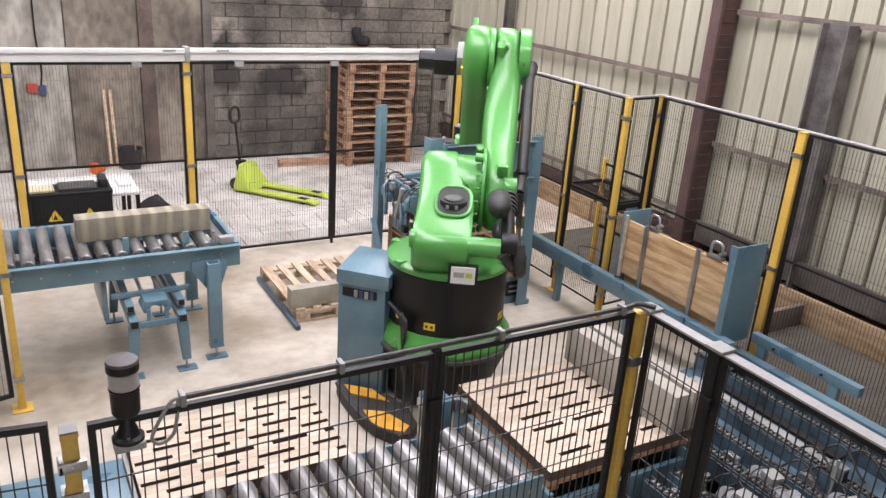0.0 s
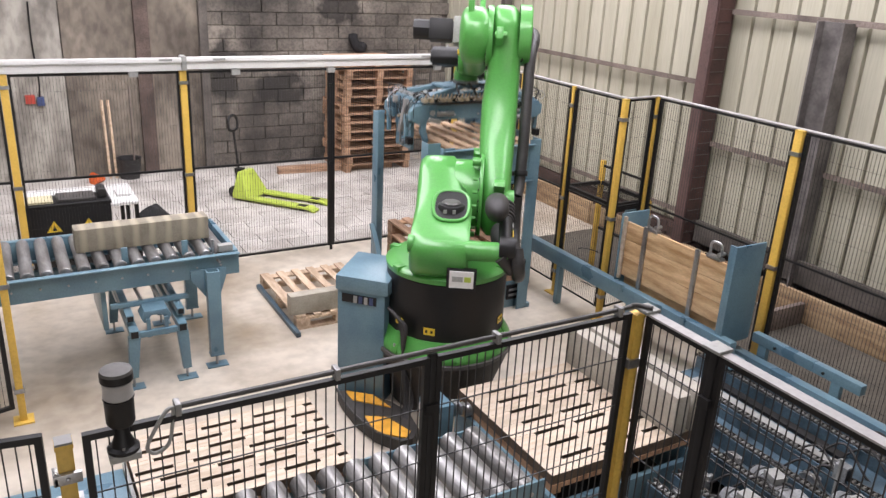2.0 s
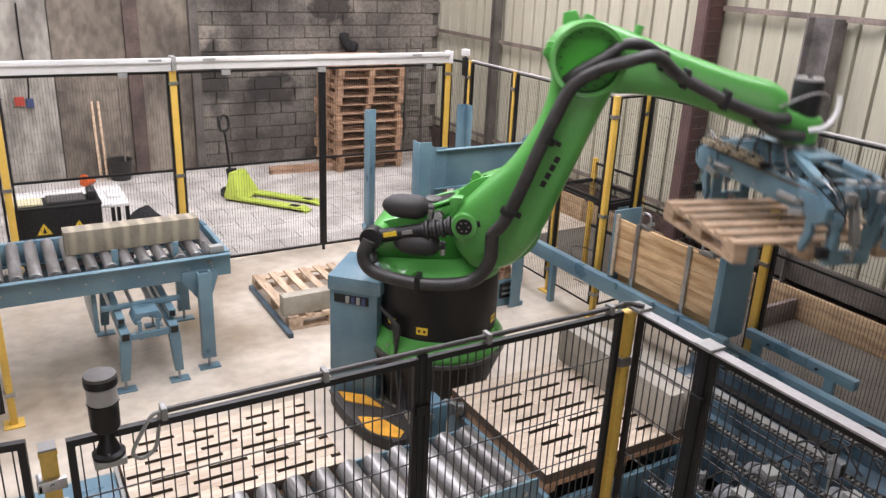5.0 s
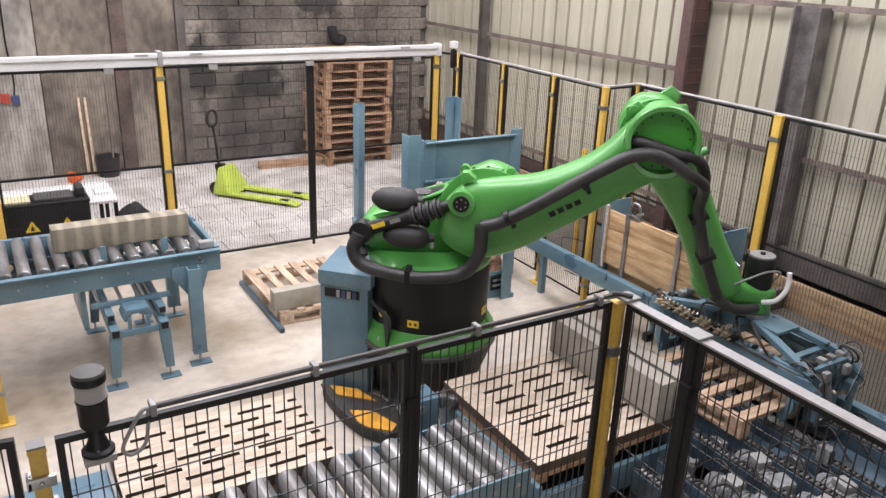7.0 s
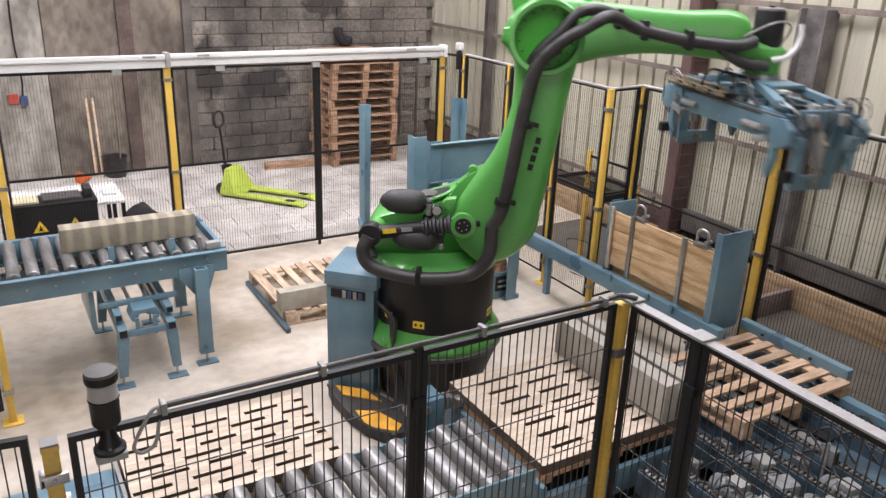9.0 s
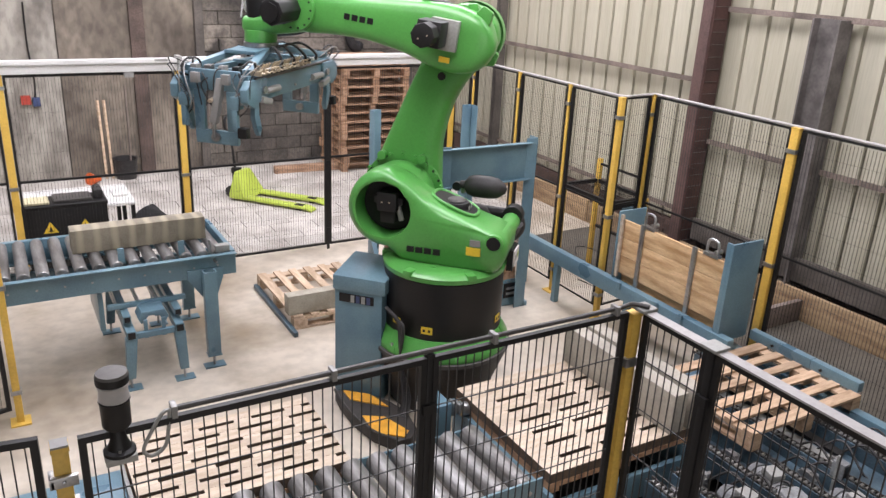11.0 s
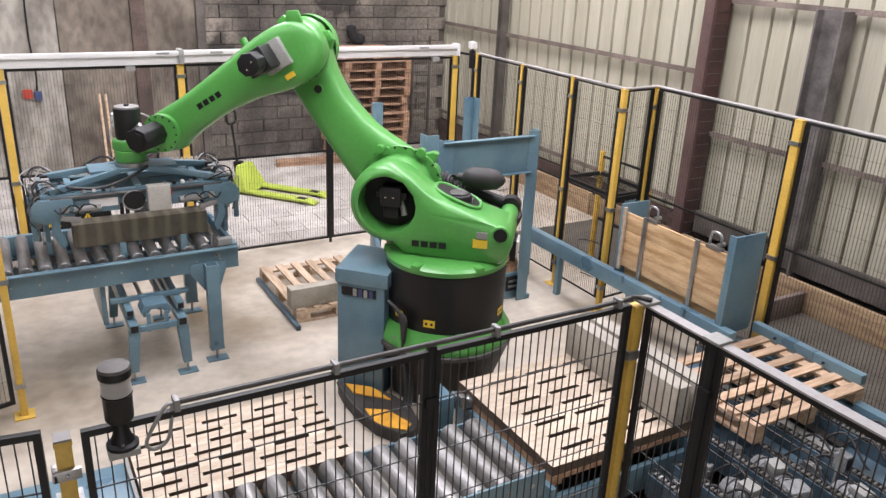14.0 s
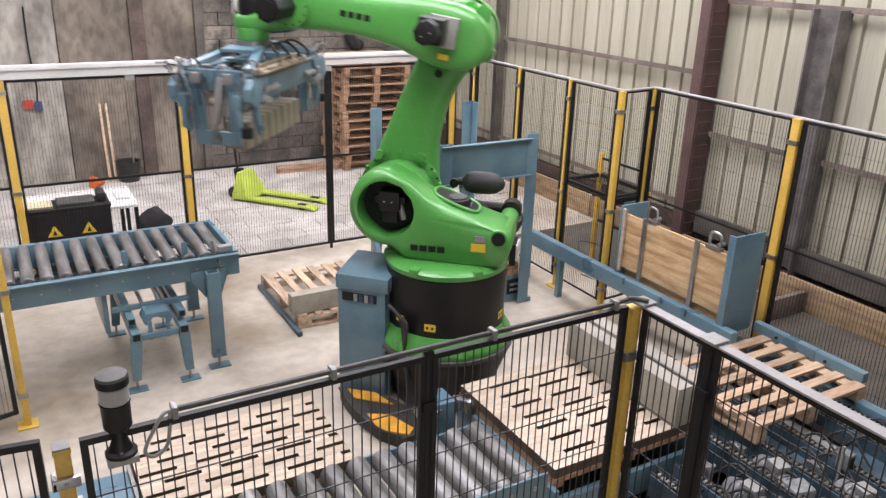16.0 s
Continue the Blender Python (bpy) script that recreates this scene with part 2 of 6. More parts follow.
PEDESTAL = material("dusty_black_steel", (0.040, 0.035, 0.031), 0.6, vary=0.3, scale=5, bump=0.1)
CREAMBOX = material("cream_enamel", (0.50, 0.48, 0.43), 0.45, vary=0.12, bump=0.03)
HAZARD = material("hazard_paint", (0.72, 0.36, 0.04), 0.45, vary=0.15, scale=8, bump=0.04)
KICK = material("kick_board_wood", (0.37, 0.26, 0.15), 0.75, vary=0.2, scale=3, fine=35, bump=0.15, dark=(0.22, 0.135, 0.075), stretch=(6, 0.8, 6), tone=0.2)
# Dark brown carrying the shade inside the open deck slots
SLOT_SHADE = material("slot_shade_wood", (0.10, 0.068, 0.045), 0.7, vary=0.25, scale=5, bump=0.1)
CREAM = material("cream_paper", (0.62, 0.56, 0.36), 0.6, vary=0.15, bump=0.02)
DIAL = material("dial_grey", (0.30, 0.30, 0.29), 0.3, vary=0.05, bump=0.0)
BLUEP = material("blue_plastic", (0.05, 0.07, 0.16), 0.4, vary=0.1, bump=0.0)
CLOTH = material("black_cloth", (0.02, 0.019, 0.02), 0.9, vary=0.4, scale=9, fine=90, bump=0.6)
DARKBLUE = material("dark_blue_paint", (0.075, 0.125, 0.165), 0.4, vary=0.3, scale=4, bump=0.06, dark=(0.025, 0.04, 0.052))
PIPE = material("dark_grey_pipe", (0.075, 0.07, 0.066), 0.45, vary=0.2, bump=0.05)
PALLETPALE = material("fresh_pallet_wood", (0.62, 0.47, 0.34), 0.75, vary=0.2, scale=4, fine=45, bump=0.2, dark=(0.44, 0.31, 0.2), stretch=(1, 6, 6), tone=0.2)
TANWOOD = material("tan_pallet_wood", (0.54, 0.385, 0.26), 0.78, vary=0.22, scale=4, fine=45, bump=0.2, dark=(0.38, 0.25, 0.15), stretch=(1, 6, 6), tone=0.25)
GROUND = material("dark_ground", (0.105, 0.092, 0.072), 0.9, vary=0.25, scale=2, fine=25, bump=0.3, dark=(0.075, 0.064, 0.05))
FROST = material("frosted_lens", (0.40, 0.385, 0.37), 0.3, vary=0.05, bump=0.0)
STRIP = material("pale_strip", (0.37, 0.355, 0.345), 0.5, vary=0.12, bump=0.03)
MOTOR = material("motor_paint", (0.25, 0.26, 0.265), 0.35, vary=0.3, scale=9, bump=0.06, dark=(0.14, 0.14, 0.14))
ROOFM = material("roof_sheet", (0.40, 0.40, 0.39), 0.6, vary=0.1, bump=0.05)


def banded(name):
    """Cast concrete with paler bands across its length, where the mould's ribs lay."""
    mat = CONCRETE.copy()
    mat.name = name
    nt = mat.node_tree
    n, link = nt.nodes, nt.links.new
    bsdf = n["Principled BSDF"]
    src = bsdf.inputs["Base Color"].links[0].from_socket
    tc = n.new("ShaderNodeTexCoord")
    wave = n.new("ShaderNodeTexWave")
    wave.inputs["Scale"].default_value, wave.inputs["Distortion"].default_value = 2.3, 0.8
    wave.inputs["Detail Scale"].default_value = 3
    link(tc.outputs["Object"], wave.inputs["Vector"])
    mix = n.new("ShaderNodeMix")
    mix.data_type = "RGBA"
    mr = n.new("ShaderNodeMapRange")
    mr.inputs["From Min"].default_value, mr.inputs["To Max"].default_value = 0.45, 0.9
    link(wave.outputs["Fac"], mr.inputs["Value"])
    link(mr.outputs[0], mix.inputs["Factor"])
    link(src, mix.inputs["A"])
    mix.inputs["B"].default_value = (0.52, 0.47, 0.36, 1)
    dk = n.new("ShaderNodeMix")
    dk.data_type, dk.blend_type = "RGBA", "MULTIPLY"
    dk.inputs["Factor"].default_value = 1
    dk.inputs["B"].default_value = (0.68, 0.66, 0.62, 1)
    link(mix.outputs["Result"], dk.inputs["A"])
    link(dk.outputs["Result"], bsdf.inputs["Base Color"])
    return mat


BANDED = banded("banded_concrete")


def sooted(mat, patches):
    """Old soot left on the blocks by fires against the wall: ragged dark patches, each (x, z, half width, half height)."""
    nt = mat.node_tree
    n, link = nt.nodes, nt.links.new
    bsdf = n["Principled BSDF"]
    src = bsdf.inputs["Base Color"].links[0].from_socket
    place, rag, split = n.new("ShaderNodeNewGeometry"), n.new("ShaderNodeTexNoise"), n.new("ShaderNodeSeparateXYZ")
    rag.inputs["Scale"].default_value, rag.inputs["Detail"].default_value = 4.0, 7
    link(place.outputs["Position"], rag.inputs["Vector"])
    link(place.outputs["Position"], split.inputs[0])

    def calc(op, a, b):
        m = n.new("ShaderNodeMath")
        m.operation = op
        for k, v in enumerate((a, b)):
            if isinstance(v, (int, float)):
                m.inputs[k].default_value = v
            else:
                link(v, m.inputs[k])
        return m.outputs[0]

    out = src
    for x, z, w, h in patches:
        dx = calc("DIVIDE", calc("SUBTRACT", split.outputs["X"], x), w)
        dz = calc("DIVIDE", calc("SUBTRACT", split.outputs["Z"], z), h)
        d = calc("ADD", calc("POWER", calc("ABSOLUTE", dx, 0), 2), calc("POWER", calc("ABSOLUTE", dz, 0), 2))
        d = calc("ADD", d, calc("MULTIPLY", calc("SUBTRACT", rag.outputs["Fac"], 0.5), 3.2))
        mr = n.new("ShaderNodeMapRange")
        mr.inputs["From Min"].default_value, mr.inputs["From Max"].default_value = 0.35, 1.0
        mr.inputs["To Min"].default_value, mr.inputs["To Max"].default_value = 0.85, 0.0
        link(d, mr.inputs["Value"])
        mix = n.new("ShaderNodeMix")
        mix.data_type = "RGBA"
        link(mr.outputs[0], mix.inputs["Factor"])
        link(out, mix.inputs["A"])
        mix.inputs["B"].default_value = (0.018, 0.016, 0.015, 1)
        out = mix.outputs["Result"]
    link(out, bsdf.inputs["Base Color"])


sooted(BLOCKS, [(5.35, 2.75, 0.5, 0.5), (4.3, 1.3, 0.5, 0.35), (3.3, 1.6, 0.3, 0.7)])

# ---- the hall ----
X0, X1, Y0, Y1 = -6.0, 7.5, -6.0, 13.1
solid("floor", Mesh().box(X0 - 0.3, Y0 - 0.3, -0.3, X1 + 0.3, Y1 + 0.3, 0), FLOOR, "worn grey-beige concrete floor with tyre stains", "floor", kind="structure")
wall_back = thing("wall_back", "sooty grey concrete block wall behind the yard", "wall", kind="structure")
Mesh().box(X0, Y1 + 0.012, 0, X1, Y1 + 0.25, ROOF).obj("wall_core", MORTAR, wall_back)
solid("wall_render_panel", Mesh().box(0.95, Y1 - 0.03, 0, 3.0, Y1 + 0.01, ROOF), RENDER, "brown-grey rendered wall panel, stained", "wall", kind="structure")
solid("wall_plaster_panel", Mesh().box(X0, Y1 - 0.035, 0, 0.93, Y1 + 0.01, ROOF), PLASTER, "pale dirty plaster wall panel", "wall", kind="structure")
# Side wall, front wall and roof are unseen and close the hall
solid("wall_left", Mesh().box(X0 - 0.2, Y0, 0, X0, Y1, ROOF), RENDER, "brown-grey rendered side wall", "wall", kind="structure")
front = Mesh().box(X0, Y0 - 0.2, 0, -4.0, Y0, ROOF).box(2.0, Y0 - 0.2, 0, X1, Y0, ROOF).box(-4.0, Y0 - 0.2, 5.0, 2.0, Y0, ROOF)
solid("wall_front", front, RENDER, "unseen rendered wall with a wide opening", "wall", kind="structure")
roof = Mesh()
edges = [X0] + [e for s in SKYLIGHTS for e in (s - 0.8, s + 0.8)] + [X1]
for a, b in zip(edges[::2], edges[1::2]):
    roof.box(a, Y0, ROOF, b, Y1, ROOF + 0.12)
for s in SKYLIGHTS:
    roof.box(s - 0.8, Y0, ROOF, s + 0.8, 1.6, ROOF + 0.12).box(s - 0.8, 12.0, ROOF, s + 0.8, Y1, ROOF + 0.12)
solid("ceiling", roof, ROOFM, "grey sheet roof with long skylight openings", "ceiling", kind="structure")


def ribbed_wall(name, y0, y1, pitch, label):
    """Upright sheet cladding: flat pans with narrow ribs, the rib's lee a step of 35 mm."""
    me = Mesh()
    prof, y = [], y0
    while y < y1 - 0.01:
        e = min(y + pitch, y1)
        # The deep groove beside each rib is added to draw its shadow line
        prof += [(y, 0.0), (y + 0.002, -0.05), (y + 0.024, -0.05), (y + 0.026, 0.022), (y + 0.075, 0.022), (y + 0.085, 0.0)] if e - y > 0.1 else [(y, 0.0)]
        y = e
    prof.append((y1, 0.0))
    pts = [(X1 - d, yy, z) for z in (0.45, ROOF) for yy, d in prof]
    n = len(prof)
    me.add(pts, [(k, k + 1, n + k + 1, n + k) for k in range(n - 1)])
    me.box(X1 + 0.06, y0, 0, X1 + 0.2, y1, ROOF)
    return solid(name, me, SHEET, label, "wall", kind="structure")


ribbed_wall("wall_right_far", 6.47, Y1, 0.28, "pale beige ribbed steel sheet wall")
ribbed_wall("wall_right_near", -6.146, 6.47, 0.28, "pale beige ribbed steel sheet wall, finely ribbed")


def column(name, at, w, d, mat, label, top=ROOF):
    x, y = at
    me = Mesh().box(x - d / 2, y - w / 2, 0, x + d / 2, y - w / 2 + 0.02, top).box(x - d / 2, y + w / 2 - 0.02, 0, x + d / 2, y + w / 2, top)
    me.box(x - 0.01, y - w / 2 + 0.02, 0, x + 0.01, y + w / 2 - 0.02, top)
    return solid(name, me, mat, label, "column", kind="structure")


post_1 = thing("column_1", "dark red oxide steel column", "column", kind="structure")
Mesh().box(7.19, 6.46, 0, 7.205, 6.61, ROOF).obj("flange", OXIDE_LIT, post_1)
Mesh().box(7.2052, 6.44, 0, 7.45, 6.6, ROOF).obj("web", OXIDE_SHADED, post_1)
for k in range(22):
    Mesh().box(7.215, 6.43, 0.3 + 0.14 * k, 7.43, 6.4398, 0.307 + 0.14 * k).obj("rung_mark", DARKSTEEL, post_1)
column("column_2", (7.33, 5.045), 0.31, 0.21, DUSTYSTEEL, "dusty grey steel column ending under the wall rail", 3.08)
column("column_3", (7.36, 10.95), 0.12, 0.14, DARKSTEEL, "dark steel column in the hall's corner")
solid("column_4", Mesh().box(1.96, 12.94, 0, 2.17, 13.06, ROOF), FADED, "brown steel column against the wall", "column", kind="structure")
solid("column_5", Mesh().box(2.93, 12.94, 0, 3.06, 13.08, ROOF), DARKSTEEL, "dark steel column against the wall", "column", kind="structure")
for k, (ya, yb, z) in enumerate(((6.62, 13.0, 2.24), (-5.5, 6.415, 1.56), (-5.5, 6.415, 3.08), (6.62, 13.0, 0.62), (-5.5, 6.415, 0.5))):
    me = Mesh().box(7.4, ya, z - 0.03, 7.455, yb, z - 0.022).box(7.39, ya, z - 0.03, 7.4, yb, z + 0.03)
    solid("girt_%d" % (k + 1), me, GIRT, "brown steel wall girt", "girt", kind="structure")
# Dark band standing for the gap below the wall sheets
solid("skirt_beam", Mesh().box(7.3, -5.5, 0.34, 7.35, 6.35, 0.62).box(7.3, -5.5, 0.34, 7.42, 6.35, 0.36), DARKSTEEL, "dark brown band low on the wall", "beam", kind="structure")
plinth = thing("plinth", "dark brick plinth below the sheet wall", "wall", kind="structure")
Mesh().box(7.44, Y0, 0, X1 - 0.002, Y1, 0.44).obj("plinth_core", BRICK, plinth)
for k, (ya, yb) in enumerate(((-1.0, 2.4), (2.42, 5.0), (5.02, 8.2), (8.22, 11.4))):
    solid("kick_board", Mesh().box(7.22 - 0.012 * (k % 2), ya, 0.0, 7.262, yb, 0.3 + 0.02 * (k % 2)), KICK, "orange-brown timber kick board along the wall", "board", "kick boards", bevel=0.004)
# Thin slab, darker than the floor, along the right wall
solid("ground_strip", Mesh().box(5.8, -2.0, 0.0, 7.2, 8.0, 0.006), GROUND, "dark brown ground strip along the wall", "ground", kind="structure")
solid("edge_board", Mesh().box(6.62, 4.62, 0, 7.2, 4.68, 0.24), GIRT, "short brown-grey weathered steel board across the floor edge", "board", bevel=0.006)
solid("timber_beam", Mesh().bar((3.9, 12.2, 0.07), (5.9, 12.05, 0.07), 0.12, 0.13), WOOD, "rough brown timber beam lying on the floor", "timber", bevel=0.006)

# ---- fences ----
FH = 2.3


def fence_post(x, y, label, black=False, h=FH, group="fence posts", w=0.07):
    ob = thing("fence_post", label, "fence post", pose(x, y, 0), group)
    m = BLACK if black else YELLOW
    Mesh().box(-w / 2, -w / 2, 0, w / 2, w / 2, h).obj("upright", m, ob, bevel=0.004)
    if w > 0.031:
        Mesh().box(-0.07, -0.07, 0, 0.07, 0.07, 0.012).obj("foot_plate", m, ob)
    Mesh().box(-w / 2 - 0.002, -w / 2 - 0.002, h, w / 2 + 0.002, w / 2 + 0.002, h + 0.012).obj("cap", m, ob)
    for z in (0.25, 1.1, h - 0.2):
        Mesh().box(-w / 2 - 0.012, -w / 2 - 0.008, z, w / 2 + 0.012, w / 2 + 0.008, z + 0.035).obj("clamp", STEEL if not black else BLACK, ob)
    return ob


def fence_panel(a, b, label, z0=0.12, h=FH, mid=(1.16,), pitch=0.03, row=0.2, wire=0.0026, thick=0.028, bar=None, cross=0.6):
    """A framed mesh panel from a to b, set between its posts."""
    a, b = Vector((*a, 0)), Vector((*b, 0))
    d = (b - a).normalized()
    L = (b - a).length
    ang = math.degrees(math.atan2(d.y, d.x))
    ob = thing("mesh_fence", label, "fence", pose(a.x, a.y, 0, 0, 0, ang), "mesh fence panels")
    fr = Mesh()
    hb = bar or thick
    for z in (z0, h - hb):
        fr.box(0.0, -hb / 2, z, L, hb / 2, z + hb)
    for z in mid:
        fr.box(thick, -hb / 2 + 0.001, z, L - thick, hb / 2 - 0.001, z + hb)
    for x in (0.0, L - thick):
        fr.box(x, -thick / 2, z0 + hb, x + thick, thick / 2, h - hb)
    fr.obj("panel_frame", BLACK, ob)
    me = Mesh()
    n = int(L / pitch)
    for k in range(1, n):
        x = L * k / n
        me.box(x - wire / 2, -wire / 2, z0 + thick, x + wire / 2, wire / 2, h - thick)
    z = z0 + row
    while z < h - 0.05:
        me.box(thick, wire / 2, z - wire * cross / 2, L - thick, wire * (0.5 + cross), z + wire * cross / 2)
        z += row
    tagged(me.obj("wire_mesh", WIRE, ob), kind="stuff")
    return ob


BY = 8.6
YP = "yellow steel fence post"
for x in (-3.26, -1.6, 0.07, 1.74, 5.09):
    fence_post(x, BY, YP + " carrying the white gate rail" if x > 1 else YP)
fence_post(3.41, BY, "slim black fence post", True, 2.225, w=0.03)
FP = "black wire mesh fence panel"
for a, b in ((-3.2, -1.65), (-1.55, 0.03), (0.11, 1.7), (1.78, 3.394), (3.426, 5.05)):
    fence_panel((a, BY), (b, BY), FP, z0=0.06, h=2.235, thick=0.024)
fence_post(5.21, 8.25, YP + " in the cell's corner", w=0.035)
fence_panel((5.13, BY), (5.2, 8.3), FP)
RY = (8.25, 7.29, 6.38, 5.6)
for y in RY[1:]:
    fence_post(5.21, y, YP + (" at the fence's jog" if y == 5.6 else ""), w=0.052 if y == 5.6 else 0.036)
for a, b in zip(RY, RY[1:]):
    fence_panel((5.215, a - 0.03), (5.215, b + (0.045 if b == 5.6 else 0.03)), FP, thick=0.032, bar=0.016, mid=(1.212,), wire=0.0029)
fence_post(5.665, 5.65, YP, w=0.045)
fence_panel((5.26, 5.62), (5.63, 5.65), FP, bar=0.018, mid=(1.212,))
for a, b in ((5.65, 4.0), (4.0, 2.35), (2.35, 0.7), (0.7, -1.0)):
    fence_panel((5.67, a - 0.045), (5.67, b + 0.045), FP, thick=0.032, bar=0.018, mid=(1.212,), wire=0.0031)
    fence_post(5.665, b, YP, w=0.075)
fence_post(-0.14, 5.97, YP + " beside the roller conveyor", w=0.052)
fence_panel((-0.19, 5.97), (-1.6, 5.6), FP)
# along the top of the right-hand fence
top = Mesh()
for a, b in (((5.23, 8.25), (5.23, 5.6)), ((5.23, 5.6), (5.67, 5.65)), ((5.68, 5.65), (5.68, -1.0))):
    top.cyl((*a, FH + 0.014), (*b, FH + 0.014), 0.013, n=8)
solid("fence_top_wire", top, STRIP, "thin steel tension rod along the fence tops", "rod")
# the white gate rail
rail = thing("gate_rail", "white extruded sliding gate rail over the rear fence", "rail")
Mesh().box(-3.3, BY - 0.05, 2.245, 1.74, BY + 0.05, 2.37).box(-3.3, BY - 0.075, 2.33, 1.74, BY - 0.05, 2.38).obj("rail_section", WHITE, rail, bevel=0.006)
Mesh().box(1.76, BY - 0.045, 2.255, 5.12, BY + 0.055, 2.375).box(1.76, BY - 0.07, 2.335, 5.12, BY - 0.045, 2.385).obj("rail_section", WHITE, rail, bevel=0.006)
Mesh().box(1.725, BY - 0.085, 2.25, 1.775, BY + 0.065, 2.395).obj("rail_joint", GREY, rail, bevel=0.004)
Mesh().box(5.08, BY - 0.08, 2.25, 5.125, BY + 0.065, 2.395).obj("end_cap", WHITE, rail, bevel=0.006)
for x in (-0.6, 1.2, 2.25, 3.35, 4.75):
    Mesh().box(x, BY - 0.06, 2.19, x + 0.09, BY, 2.245).obj("roller_bracket", GREY, rail)
for x in (1.5, 2.05, 4.55):
    Mesh().box(x, BY - 0.0765, 2.348, x + 0.13, BY - 0.0745, 2.37).obj("maker_plate", GREY, rail)
# scanner on the corner post
scan = thing("safety_sensor", "small black sensor with white head on a fence post", "sensor", pose(5.2, 8.36, 2.2))
Mesh().box(-0.03, -0.03, -0.08, 0.03, 0.03, 0.14).obj("body", BLACK, scan, bevel=0.006)
Mesh().box(-0.04, -0.045, 0.16, 0.04, 0.045, 0.24).obj("head", WHITE, scan, bevel=0.01)
Mesh().cyl((0, 0, 0.13), (0, 0, 0.17), 0.015).obj("neck", BLACK, scan)

# near fence round the unloading side
NY = 1.86
NEAR = dict(cross=1.0, z0=0.12, h=FH, mid=(1.1,), pitch=0.031, row=0.2, wire=0.0034, thick=0.019)
fence_panel((1.893, NY), (1.084, NY), FP + " close to the camera walkway", **NEAR)
fence_panel((1.06, NY), (0.065, NY), FP + " close to the camera walkway", **NEAR)
fence_panel((-0.022, 1.9), (-1.5, 2.1), FP, **NEAR)
near_post = fence_post(0.022, 1.875, YP + " with a steel clamp", w=0.04, h=2.27)
Mesh().box(-0.032, -0.034, 2.175, 0.034, -0.02, 2.205).box(-0.034, -0.034, 2.175, -0.022, 0.02, 2.2).cyl((0.0, -0.04, 2.19), (0.0, -0.03, 2.19), 0.006, n=8).obj("steel_clamp", STEEL, near_post, "bare steel clamp bracket", bevel=0.002)
Mesh().box(-0.021, -0.021, 2.276, 0.021, 0.021, 2.288).obj("cap_plate", LENS, near_post)
fence_post(1.072, NY, "black steel fence post", True, w=0.022)
fence_post(1.925, NY, YP + " at the fence corner", w=0.042, h=2.28)
fence_panel((1.94, NY - 0.04), (1.94, 1.517), FP, **NEAR)
fence_post(1.94, 1.5, "black steel fence post", True, w=0.03)
fence_panel((1.94, 1.483), (1.94, 0.2), FP, **NEAR)
fence_panel((1.94, 0.17), (1.94, -1.1), FP, **NEAR)
fence_post(1.94, 0.185, "black steel fence post", True, w=0.05)
cover = thing("fence_cover_strip", "pale grey cover strip along the fence top", "strip")
Mesh().box(1.918, -1.1, FH + 0.006, 1.962, NY + 0.01, FH + 0.013).obj("strip", STRIP, cover)
for y in (1.5, NY - 0.03):
    Mesh().box(1.905, y - 0.035, FH + 0.012, 1.975, y + 0.035, FH + 0.024).obj("cap_plate", GREY, cover, bevel=0.003)
conduit = thing("cable_conduit", "grey cable conduit clipped along the fence top", "conduit")
Mesh().tube([(0.31, NY - 0.002, FH + 0.022), (0.8, NY, FH + 0.022), (1.3, NY, FH + 0.022), (1.83, NY, FH + 0.022), (1.9, NY - 0.005, FH + 0.03), (1.935, NY - 0.06, FH + 0.034)], 0.0085, 10).obj("pipe", PIPE, conduit)
Mesh().tube([(0.3, NY, FH + 0.02), (0.27, NY - 0.01, FH + 0.02), (0.235, NY - 0.015, FH - 0.03), (0.215, NY - 0.015, FH - 0.075), (0.235, NY - 0.01, FH - 0.1), (0.27, NY - 0.01, FH - 0.08), (0.285, NY - 0.005, FH - 0.02), (0.29, NY, FH + 0.02)], 0.0055, 8).obj("loose_cable", GREY, conduit)
for x in (0.3, 0.75, 1.31, 1.83):
    Mesh().box(x - 0.008, NY - 0.02, FH, x + 0.008, NY + 0.02, FH + 0.036).obj("clip", LENS, conduit, bevel=0.003)

beacon = thing("signal_beacon", "black signal beacon with a grey lens on a bracket", "beacon", pose(0.158, 1.84, 2.243))
BS = 1.1
Mesh().box(-0.035, -0.03, -0.02, 0.035, 0.03, 0.0).obj("bracket", GREY, beacon, bevel=0.003)
Mesh().turned([(0.036, 0.0), (0.036, 0.009), (0.027, 0.015), (0.018, 0.045), (0.0145, 0.075)]).obj("base", BLACK, beacon)
Mesh().turned([(0.026, 0.075), (0.032, 0.085), (0.033, 0.15), (0.035, 0.155)]).obj("body", BLACK, beacon)
Mesh().turned([(0.030, 0.155), (0.034, 0.16), (0.032, 0.182), (0.034, 0.2), (0.03, 0.205)]).obj("lens", FROST, beacon, "frosted grey lens")
Mesh().turned([(0.036, 0.205), (0.0365, 0.208), (0.0365, 0.226)]).obj("cap_ring", BLACK, beacon)
Mesh().turned([(0.0362, 0.226), (0.034, 0.2335), (0.02, 0.236)]).obj("cap", CAPGREY, beacon)
for k in range(3):
    a = 2.1 * k + 0.4
    Mesh().cyl((0.025 * math.cos(a), 0.025 * math.sin(a), 0.008), (0.025 * math.cos(a), 0.025 * math.sin(a), 0.02), 0.004, n=8).obj("screw", STEEL, beacon)


for o in beacon.children:
    o.matrix_basis = Matrix.Diagonal((BS, BS, BS * 0.9, 1))


# ---- pallets ----
PW, PD, PH = 1.2, 0.96, 0.144


